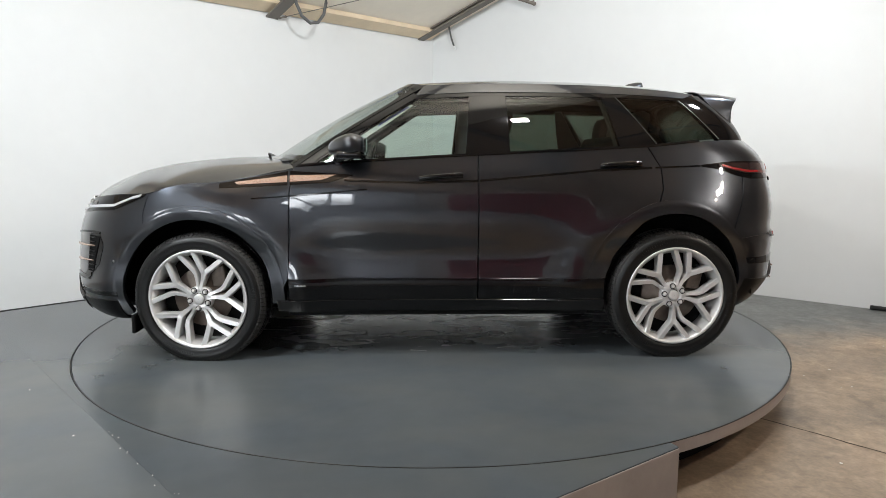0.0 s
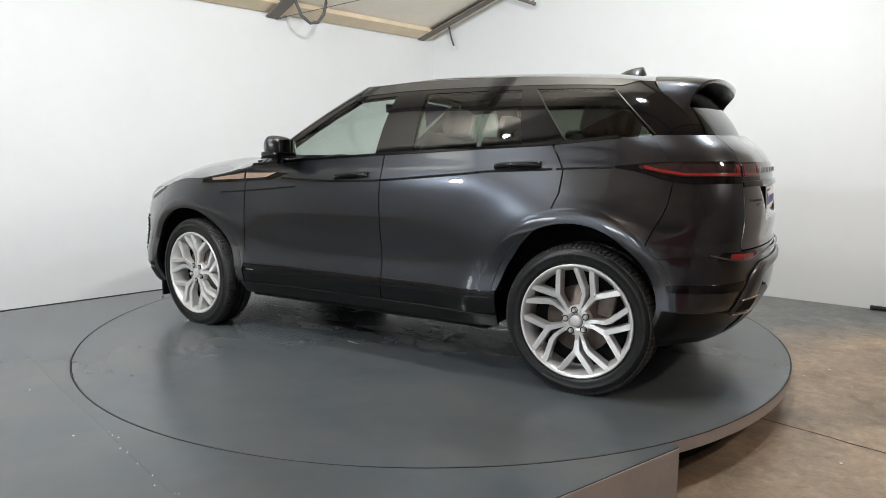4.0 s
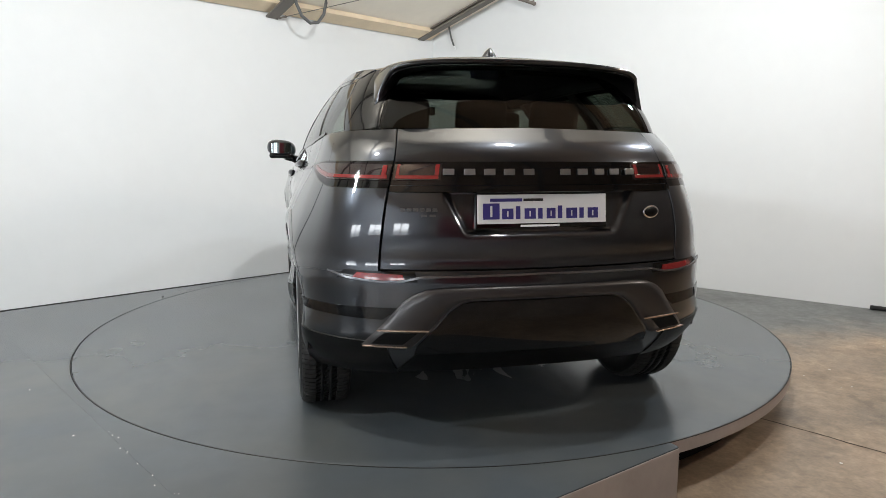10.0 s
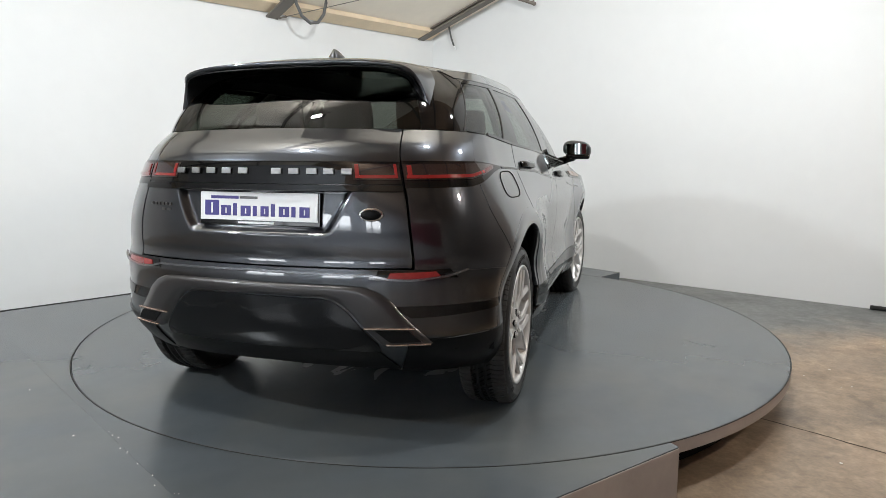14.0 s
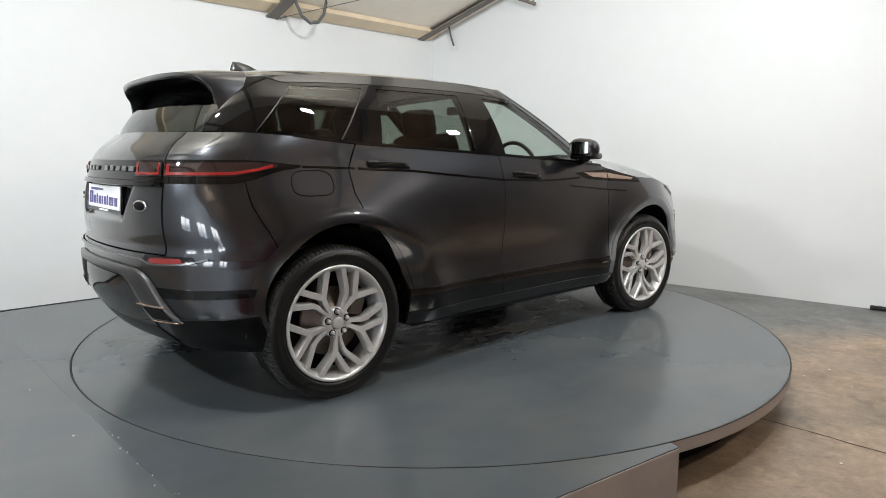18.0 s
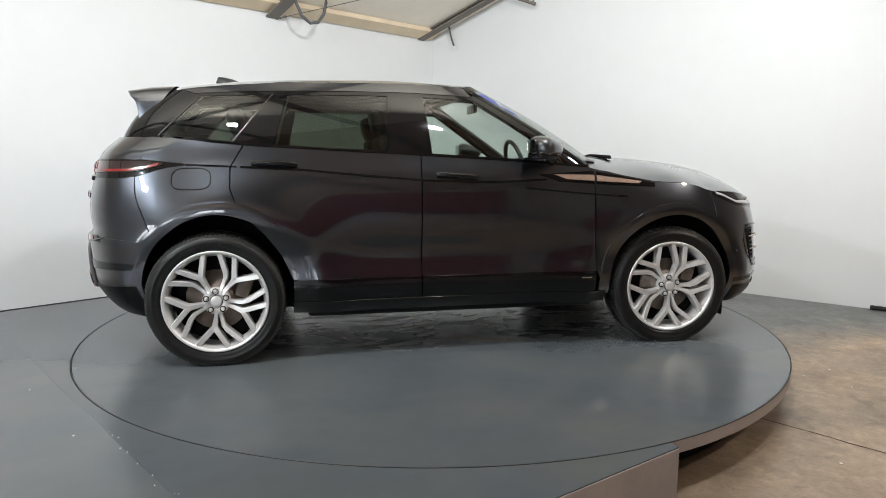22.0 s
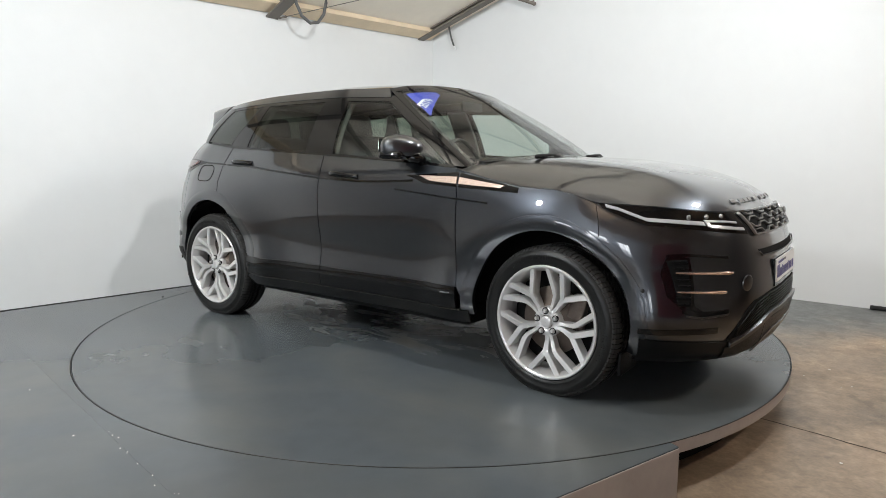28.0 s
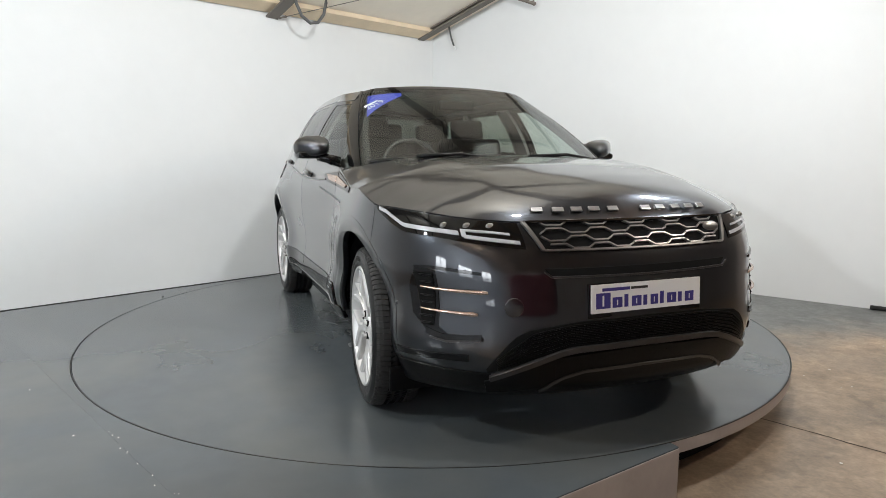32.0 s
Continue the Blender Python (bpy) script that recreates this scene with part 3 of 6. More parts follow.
# plan outline of the lower body, from the nose round the left side to the tail
OUT = [(2.225, 0), (2.212, 0.30), (2.160, 0.55), (2.045, 0.735), (1.89, 0.843), (1.66, 0.900), (1.34, 0.924), (0.8, 0.916), (0.35, 0.918), (-0.25, 0.920), (-0.85, 0.918), (-1.34, 0.926), (-1.66, 0.896), (-1.87, 0.832), (-2.00, 0.705), (-2.080, 0.49), (-2.118, 0.25), (-2.13, 0)]
outline_at = spline(OUT)
S_GRID = np.linspace(0, len(OUT) - 1, 1601)
O_GRID = np.array([outline_at(s) for s in S_GRID])


def sx(x):
    """Outline parameter at a length x on the side."""
    k = (S_GRID >= 2.6) & (S_GRID <= 14.6)
    return float(np.interp(-x, -O_GRID[k, 0], S_GRID[k]))


def sf(y):
    """Outline parameter at a half-width y on the front."""
    k = S_GRID <= 5
    return float(np.interp(abs(y), O_GRID[k, 1], S_GRID[k]))


def sr(y):
    """Outline parameter at a half-width y on the rear."""
    k = S_GRID >= 12
    return float(np.interp(abs(y), O_GRID[k, 1][::-1], S_GRID[k][::-1]))


front_in = smooth_table((0.12, -0.26), (0.18, -0.16), (0.25, -0.03), (0.39, 0.0), (0.56, 0.0), (0.70, -0.02), (0.78, -0.045), (0.84, -0.075), (0.90, -0.125), (0.98, -0.20), (1.1, -0.4))
rear_in = smooth_table((0.22, 0.26), (0.29, 0.13), (0.36, 0.075), (0.45, 0.022), (0.56, 0.010), (0.66, 0.006), (0.705, 0.008), (0.735, 0.028), (0.78, 0.018), (0.86, 0.014), (0.94, 0.022), (1.0, 0.034), (1.05, 0.046), (1.12, 0.06), (1.18, 0.095), (1.24, 0.17), (1.30, 0.24))
side_in = smooth_table((0.20, -0.09), (0.28, -0.045), (0.36, -0.008), (0.44, 0.004), (0.50, -0.006), (0.56, -0.016), (0.63, -0.014), (0.71, 0.0), (0.79, 0.008), (0.88, 0.010), (0.95, 0.006), (1.01, -0.006), (1.06, -0.022), (1.12, -0.045), (1.20, -0.073), (1.28, -0.108))


def ease(t):
    t = min(max(t, 0.0), 1.0)
    return t * t * (3 - 2 * t)


flare_at = smooth_table((0.36, 0.006), (0.42, 0.017), (0.465, 0.030), (0.50, 0.036), (0.53, 0.036), (0.57, 0.029), (0.63, 0.017), (0.70, 0.007), (0.78, 0.001), (0.85, 0.0))


def flare(x, z):
    """How far the wheel arches swell out of the side at x, z."""
    out = 0.0
    for cx, cz in ((1.342, 0.375), (-1.315, 0.395)):
        r = math.hypot((x - cx) * (0.92 if (x - cx) * cx < 0 else 1.0), (z - cz) * (1.10 if z > cz else 0.5))
        if r < 0.88:
            out = max(out, flare_at(r))
    return out


def shell(s, z):
    x, y = outline_at(s)
    f, r = ease((x - 1.35) / 0.6), ease((-1.25 - x) / 0.65)
    tuck = 0.054 * ease((z - 0.66) / 0.40) * ease((-0.7 - x) / 0.8) + 0.010 * ease((z - 0.62) / 0.16) * ease((-1.62 - x) / 0.2)
    side = ease((y - 0.62) / 0.25)
    return np.array((x + f * front_in(z) + r * rear_in(z), y * (1 + side_in(z) / 0.94 - tuck) + flare(x, z) * side, z))


def shell_out(s, z, lift):
    """A point lifted off the shell along its normal."""
    p = shell(s, z)
    a = shell(s + 0.02, z) - shell(s - 0.02, z)
    b = shell(s, z + 0.01) - shell(s, z - 0.01)
    n = np.cross(b, a)
    k = np.linalg.norm(n)
    n = n / k if k > 1e-9 else np.array((1.0, 0, 0))
    if n[0] * p[0] + n[1] * p[1] < 0:
        n = -n
    return p + n * lift


def poly(pts):
    """A path through points by length; parameter 0 .. 1."""
    p = np.array(pts, float)
    d = np.concatenate([[0], np.cumsum(np.linalg.norm(np.diff(p, axis=0), axis=1))])
    d /= d[-1]
    return lambda t: np.array([np.interp(t, d, p[:, i]) for i in range(p.shape[1])])


def coons(bottom, top, left, right, nu, nv):
    """A grid between four paths that meet at the corners."""
    b, t, l, r = (poly(q) for q in (bottom, top, left, right))
    b0, b1, t0, t1 = b(0), b(1), t(0), t(1)
    g = []
    for i in range(nu + 1):
        u = i / nu
        row = []
        for j in range(nv + 1):
            v = j / nv
            row.append((1 - v) * b(u) + v * t(u) + (1 - u) * l(v) + u * r(v) - ((1 - u) * (1 - v) * b0 + u * (1 - v) * b1 + (1 - u) * v * t0 + u * v * t1))
        g.append(row)
    return g


def sheet(grids, side=1, thick=0.022, rim=0.004, centre=(0, 0, 0.7)):
    """Grids of points as one skin, with rounded, folded-in edges. side -1 mirrors it."""
    bm = bmesh.new()
    for g in grids:
        p = np.array(g, float)
        n = np.cross(np.gradient(p, axis=0), np.gradient(p, axis=1))
        n /= np.maximum(np.linalg.norm(n, axis=2, keepdims=True), 1e-9)
        if np.sum(n * (p - np.array(centre))) < 0:
            n = -n
        if side < 0:
            p, n = p * (1, -1, 1), n * (1, -1, 1)
        nu, nv = p.shape[:2]
        vs = [[bm.verts.new(p[i, j]) for j in range(nv)] for i in range(nu)]
        for i in range(nu - 1):
            for j in range(nv - 1):
                q = [vs[i][j], vs[i + 1][j], vs[i + 1][j + 1], vs[i][j + 1]]
                bm.faces.new(q)
        loop = [(i, 0) for i in range(nu)] + [(nu - 1, j) for j in range(1, nv)] + [(i, nv - 1) for i in range(nu - 2, -1, -1)] + [(0, j) for j in range(nv - 2, 0, -1)]
        mid = p.reshape(-1, 3).mean(axis=0)
        prev = [vs[i][j] for i, j in loop]
        for k in range(len(loop)):
            e = bm.edges.get((prev[k], prev[(k + 1) % len(loop)]))
            if e:
                e.smooth = False
        for depth, outw in ((rim, rim * 0.5), (thick, rim * 0.5)):
            cur = []
            for i, j in loop:
                ii, jj = min(max(i, 1), nu - 2), min(max(j, 1), nv - 2)
                e = p[i, j] - p[ii, jj]
                k = np.linalg.norm(e)
                e = e / k if k > 1e-9 else e
                cur.append(bm.verts.new(p[i, j] - n[i, j] * depth + e * outw))
            for k in range(len(loop)):
                bm.faces.new((prev[k], prev[(k + 1) % len(loop)], cur[(k + 1) % len(loop)], cur[k]))
            prev = cur
    return bm


def on_shell(g, lift=0.0):
    return [[shell_out(s, z, lift) if lift else shell(s, z) for s, z in row] for row in g]


def skin(bottom, top, left, right, nu=16, nv=16, lift=0.0):
    return on_shell(coons(bottom, top, left, right, nu, nv), lift)


def decal(corners, nu=8, nv=4, lift=0.004):
    """A four-cornered piece on the shell: bottom front, bottom rear, top rear, top front, as (s, z)."""
    a, b, c, d = corners
    return skin([a, b], [d, c], [a, d], [b, c], nu, nv, lift)


def band(path, width, lift=0.004, k=24):
    """A strip along a path of (s, z), in metres of height."""
    f = poly(path)
    g = [[f(i / k) + np.array((0, w)) for w in (-width / 2, 0, width / 2)] for i in range(k + 1)]
    return on_shell(g, lift)


def rows(pts):
    return [(sx(x), z) for x, z in pts]


BOTH = (1, -1)
WB, HUB_Z, ARCH_R = 1.3405, 0.366, 0.44
ARCHES = {1: (1.342, 0.375, 0.968, 0.995), -1: (-1.315, 0.395, 0.977, 1.027)}


def arch(cx, d0, d1, r=ARCH_R, k=24):
    """A stretch of a wheel arch, front or rear by the sign of cx."""
    x, z, fx, fz = ARCHES[1 if cx > 0 else -1]
    turns = [radians(d0 + (d1 - d0) * i / k) for i in range(k + 1)]
    return [(sx(x + r * fx * math.cos(t)), z + r * fz * math.sin(t)) for t in turns]


# seams in side view
G = 0.0035
SEAM_F = [(0.905, 0.335), (0.835, 0.47), (0.825, 0.7), (0.82, 0.95), (0.80, 1.085)]  # fender to front door
SEAM_M = [(-0.215, 0.335), (-0.215, 0.76), (-0.212, 1.15)]
SEAM_R = [(-0.93, 0.47), (-0.985, 0.60), (-1.07, 0.72), (-1.15, 0.805), (-1.21, 0.88), (-1.243, 0.97), (-1.243, 1.08), (-1.175, 1.197)]
HOOD_SIDE = [(0.80, 1.082), (1.0, 1.035), (1.2, 1.0), (1.38, 0.992), (1.52, 0.97), (1.655, 0.938)]
belt = table((-1.95, 1.250), (-1.65, 1.238), (-1.5, 1.232), (-1.14, 1.200), (-0.98, 1.192), (-0.21, 1.153), (0.37, 1.120), (0.80, 1.087))
CLAD = 0.47


def shift(pts, dx, dz=0.0):
    return [(x + dx, z + dz) for x, z in pts]


hood_front = [(sx(1.655), 0.938), (sx(1.80), 0.936), (sf(0.80), 0.926), (sf(0.66), 0.906), (sf(0.5), 0.895), (sf(0.3), 0.893), (0.0, 0.895)]

# front bumper with both corners
seam_b = [(sx(1.655), 0.938), (sx(1.60), 0.82)]
af = arch(WB, 50, -15)
grids = []
left = [af[-1]] + af[::-1][1:] + [(sx(1.66), 0.938 - G)]
bm_pts = skin([(0, 0.20), (sf(0.3), 0.20), (sf(0.6), 0.205), (sf(0.8), 0.215), af[-1]], [(s, z - 0.004) for s, z in hood_front[::-1]][:-1] + [left[-1]], [(0, 0.20), (0, 0.5), (0, 0.891)], left, 64, 44)
bumper_half = bm_pts
full = [[p * (1, -1, 1) for p in row] for row in bumper_half[:0:-1]] + bumper_half
front_bumper = part("front_bumper", sheet([full]), M_PAINT, car)

for side in BOTH:
    # front fender
    top = rows(HOOD_SIDE)[::-1]
    top = [(s, z - G) for s, z in top]
    bottom = arch(WB, 50.5, 184)
    right = rows(shift(SEAM_F, G))
    bottom = bottom + [right[0]]
    g = skin(bottom, top, [bottom[0], top[0]], right[:-1] + [top[-1]], 56, 34)
    part("front_fender", sheet([g], side), M_PAINT, car)
    # doors
    f, m, r = rows(shift(SEAM_F, -G)), rows(shift(SEAM_M, G)), rows(shift(SEAM_M, -G))
    tf = [(sx(x), belt(x) - 0.004) for x in np.linspace(0.795, -0.209, 12)]
    f0 = [(sx(0.835), CLAD)] + f[2:-1] + [tf[0]]
    m0 = [(m[0][0], CLAD)] + m[1:-1] + [tf[-1]]
    g = skin([f0[0], m0[0]], tf, f0, m0, 36, 40)
    door = part("front_door", sheet([g], side), M_PAINT, car)
    tr = [(sx(x), belt(x) - 0.004) for x in np.linspace(-0.216, -1.170, 12)]
    r0 = [(r[0][0], CLAD)] + r[1:-1] + [tr[0]]
    e = rows(shift(SEAM_R, G))
    e0 = e[:-1] + [tr[-1]]
    g = skin([r0[0], e0[0]], tr, r0, e0, 40, 40)
    rdoor = part("rear_door", sheet([g], side), M_PAINT, car)
    # quarter panel, and its upper part that runs round to the tailgate
    q = rows(shift(SEAM_R, -G))[3:]
    ar = arch(-WB, 69.5, 128)
    low = [q[0]] + ar + [(sx(-1.645), 0.69)]
    rt = [low[-1], (sx(-1.69), 0.82), (sx(-1.742), 0.93), (sx(-1.772), 1.035)]
    topq = [(sx(x), belt(x) - 0.004) for x in np.linspace(-1.180, -1.76, 9)]
    g1 = skin(low, topq[:-1] + [(sx(-1.755), 1.238)], q[:-1] + [topq[0]], rt + [(sx(-1.755), 1.238)], 48, 34)
    end = sr(0.628)
    g2 = skin([(sx(-1.768), 1.105), (sx(-1.83), 1.118), (end, 1.118)], [(sx(-1.7555), 1.238), (sx(-1.80), 1.241), (end, 1.244)], [(sx(-1.768), 1.105), (sx(-1.7555), 1.238)], [(end, 1.118), (end, 1.244)], 16, 6)
    part("quarter_panel", sheet([g1, g2], side), M_PAINT, car)
    g = skin(rows([(-1.03, 0.772), (-1.12, 0.81), (-1.22, 0.842)]), rows([(-1.03, 0.86), (-1.22, 0.90)]), rows([(-1.03, 0.772), (-1.03, 0.86)]), rows([(-1.22, 0.842), (-1.22, 0.90)]), 26, 16, -0.009)
    part("arch_filler", sheet([g], side, 0.01, 0.001), M_PAINT, car)
    # sill and door cladding
    for name, x0, x1, z0, z1, lift, mat in (("door_cladding", 0.83, -0.21, 0.352, CLAD - 0.004, 0.006, M_GLOSS), ("door_cladding", -0.218, -0.925, 0.352, CLAD - 0.004, 0.006, M_GLOSS), ("side_sill", 0.90, -0.93, 0.285, 0.348, 0.012, M_GLOSS)):
        g = skin([(sx(x0), z0), (sx(x1), z0)], [(sx(x0), z1), (sx(x1), z1)], [(sx(x0), z0), (sx(x0), z1)], [(sx(x1), z0), (sx(x1), z1)], 20, 5, lift)
        part(name, sheet([g], side), mat, car)
    # wheel arch mouldings
    for cx in (WB, -WB):
        a0, a1 = (-15, 186) if cx > 0 else (-6, 194)
        o, i_ = arch(cx, a0, a1, 0.500, 60), arch(cx, a0, a1, ARCH_R - 0.012, 60)
        g = [[shell_out(*((1 - t) * np.array(p) + t * np.array(q_)), 0.0015 + 0.0025 * ease(t * 3)) for t in (0, 0.06, 0.12, 0.22, 0.36, 0.5, 0.65, 0.8, 0.92, 1)] for p, q_ in zip(o, i_)]
        part("arch_moulding", sheet([g], side, 0.03), M_PAINT, car)

# rear bumper: corners and lower part
half = []
ab_ = arch(-WB, 142, 195)
cor_l = [(sx(-1.651), 0.687), (sx(-1.696), 0.82), (sx(-1.748), 0.93), (sx(-1.778), 1.035)]
cor = skin([(sx(-1.651), 0.687), (sx(-1.8), 0.702), (sr(0.632), 0.717)], [(sx(-1.778), 1.035), (sx(-1.85), 1.037), (sr(0.632), 1.04)], cor_l, [(sr(0.632), 0.715), (sr(0.632), 1.04)], 24, 18)
low = skin([ab_[-1], (sx(-1.86), 0.27), (sr(0.7), 0.275), (sr(0.4), 0.30), (17, 0.30)], [(sx(-1.66), 0.685), (sx(-1.8), 0.70), (sr(0.632), 0.715), (sr(0.3), 0.715), (17, 0.715)], ab_[::-1][:-1] + [(sx(-1.66), 0.685)], [(17, 0.30), (17, 0.715)], 60, 24)
mirror = lambda g: [[p * (1, -1, 1) for p in row] for row in g]
rear_bumper = part("rear_bumper", sheet([low + mirror(low)[::-1][1:], cor, mirror(cor)]), M_PAINT, car)

# tailgate
tg = coons([(sr(0.622), 0.722), (17, 0.722)], [(sr(0.622), 1.244), (17, 1.252)], [(sr(0.622), 0.722), (sr(0.622), 1.244)], [(17, 0.722), (17, 1.252)], 84, 84)


def recess(y, z):
    """Depth of the plate's hollow: a trapezoid with soft walls."""
    half = 0.325 + 0.62 * (z - 0.85)
    return 0.028 * ease((half - abs(y)) / 0.035) * ease((z - 0.838) / 0.03) * ease((1.03 - z) / 0.02)


tg = [[shell_out(s_, z, -recess(outline_at(s_)[1], z)) for s_, z in row] for row in tg]
tailgate = part("tailgate", sheet([tg + mirror(tg)[::-1][1:]]), M_PAINT, car)

# hood
crown = smooth_table((0.80, 1.150), (0.95, 1.150), (1.25, 1.138), (1.58, 1.108), (1.81, 1.064), (1.93, 1.030), (1.99, 1.004), (2.03, 0.976), (2.065, 0.936), (2.095, 0.893), (2.14, 0.84))
rim_pts = [shell(s, z) for s, z in rows(HOOD_SIDE)] + [shell(s, z) for s, z in hood_front[1:]]
rim_path = poly(rim_pts)
cowl = poly([(0.80, 0.86, 1.087), (0.86, 0.72, 1.115), (0.98, 0.42, 1.136), (1.03, 0.0, 1.142)])
g = []
for i in range(33):
    u = i / 32
    edge = rim_path(0.02 + 0.98 * u)
    row = []
    for j in range(17):
        v = j / 16
        c_ = cowl(v)
        # from the rim inwards to the centre line
        cx = 1.03 + (rim_pts[-1][0] - 1.03) * u
        xx = edge[0] + (cx - edge[0]) * ease(v) * 1.0
        yy = edge[1] * (1 - v)
        if u < 1e-6:
            xx, yy = c_[0], c_[1]
        k = (1 - (1 - v) ** 3.4)
        zc = crown(xx)
        ridge = 0.010 * math.exp(-((yy - 0.50) / 0.08) ** 2) * ease((xx - 1.0) / 0.2) * ease((2.0 - xx) / 0.3)
        row.append(np.array((xx, yy, edge[2] + (zc - edge[2]) * k + ridge)))
    g.append(row)
hood_grid = [r for r in g]
full = [hr[:-1] + [p * (1, -1, 1) for p in hr[::-1]] for hr in hood_grid]
hood = part("hood", sheet([full]), M_PAINT, car)

# ---- greenhouse ----
BELT = [(1.045, 0, 1.142), (1.0, 0.38, 1.132), (0.90, 0.64, 1.112), (0.80, 0.795, 1.088), (0.37, 0.842, 1.120), (-0.2, 0.858, 1.154), (-0.98, 0.828, 1.193), (-1.5, 0.738, 1.236), (-1.75, 0.655, 1.245), (-1.86, 0.49, 1.248), (-1.915, 0, 1.252)]
ROOF = [(0.215, 0, 1.592), (0.195, 0.33, 1.583), (0.15, 0.50, 1.572), (0.07, 0.572, 1.555), (-0.08, 0.60, 1.557), (-0.35, 0.615, 1.563), (-0.95, 0.61, 1.553), (-1.35, 0.585, 1.528), (-1.57, 0.53, 1.507), (-1.64, 0.38, 1.520), (-1.66, 0, 1.535)]
belt_at, roof_at = spline(BELT), spline(ROOF)


def house(s, v, lift=0.0):
    a, b = belt_at(s), roof_at(s)
    p = a + (b - a) * v
    out = np.array((p[0] * 0.5, p[1], 0.25))
    out /= np.linalg.norm(out)
    return p + out * (0.028 * 4 * v * (1 - v) + lift)


def hs(x, v):
    """Side parameter at length x and height share v."""
    lo, hi = 2.5, 8.5
    for _ in range(30):
        mid = (lo + hi) / 2
        if house(mid, v)[0] > x:
            lo = mid
        else:
            hi = mid
    return lo


def pane(corners, nu=14, nv=8, lift=0.0):
    """A four-cornered piece of the greenhouse: (x, v) bottom front, bottom rear, top rear, top front."""
    a, b, c, d = corners
    g = []
    for i in range(nu + 1):
        u = i / nu
        row = []
        for j in range(nv + 1):
            w = j / nv
            v = (1 - w) * ((1 - u) * a[1] + u * b[1]) + w * ((1 - u) * d[1] + u * c[1])
            x = (1 - w) * ((1 - u) * a[0] + u * b[0]) + w * ((1 - u) * d[0] + u * c[0])
            row.append(house(hs(x, v), v, lift))
        g.append(row)
    return g


def rpane(s0, s1, v0, v1, nu=16, nv=10, lift=0.0):
    return [[house(s0 + (s1 - s0) * i / nu, v0 + (v1 - v0) * j / nv, lift) for j in range(nv + 1)] for i in range(nu + 1)]


# windscreen and rear window, whole width
header = rpane(0, 2.9, 0.945, 0.995, 16, 3, 0.001)
part("screen_header", sheet([mirror(header)[::-1][:-1] + header], 1, 0.02), M_GLOSS, car, "gloss black strip over the windscreen")
ws = rpane(0, 2.85, 0.0, 0.965, 16, 12)
windscreen = part("windscreen", sheet([mirror(ws)[::-1][:-1] + ws], 1, 0.005, 0.001), M_SCREEN, car, "clear windscreen")
rw = rpane(8.55, 10, 0.0, 0.97, 14, 10)
rear_window = part("rear_window", sheet([rw + mirror(rw)[::-1][1:]], 1, 0.005, 0.001), M_REAR, tailgate, "dark tinted rear window")

roof_crown = table((-1.70, 1.545), (-1.6, 1.563), (-1.26, 1.602), (-0.87, 1.624), (-0.37, 1.634), (0.05, 1.616), (0.16, 1.602), (0.22, 1.592))
g = []
for i in range(41):
    s = 0.0 + 10 * i / 40
    e = roof_at(s)
    g.append([np.array((e[0], e[1] * (1 - j / 10), e[2] + max(0.0, roof_crown(e[0]) - e[2]) * (1 - (1 - j / 10) ** 2.2))) for j in range(11)])
full = [r[:-1] + [p * (1, -1, 1) for p in r[::-1]] for r in g]
roof = part("roof", sheet([full], 1, 0.02), M_PAINT, car)

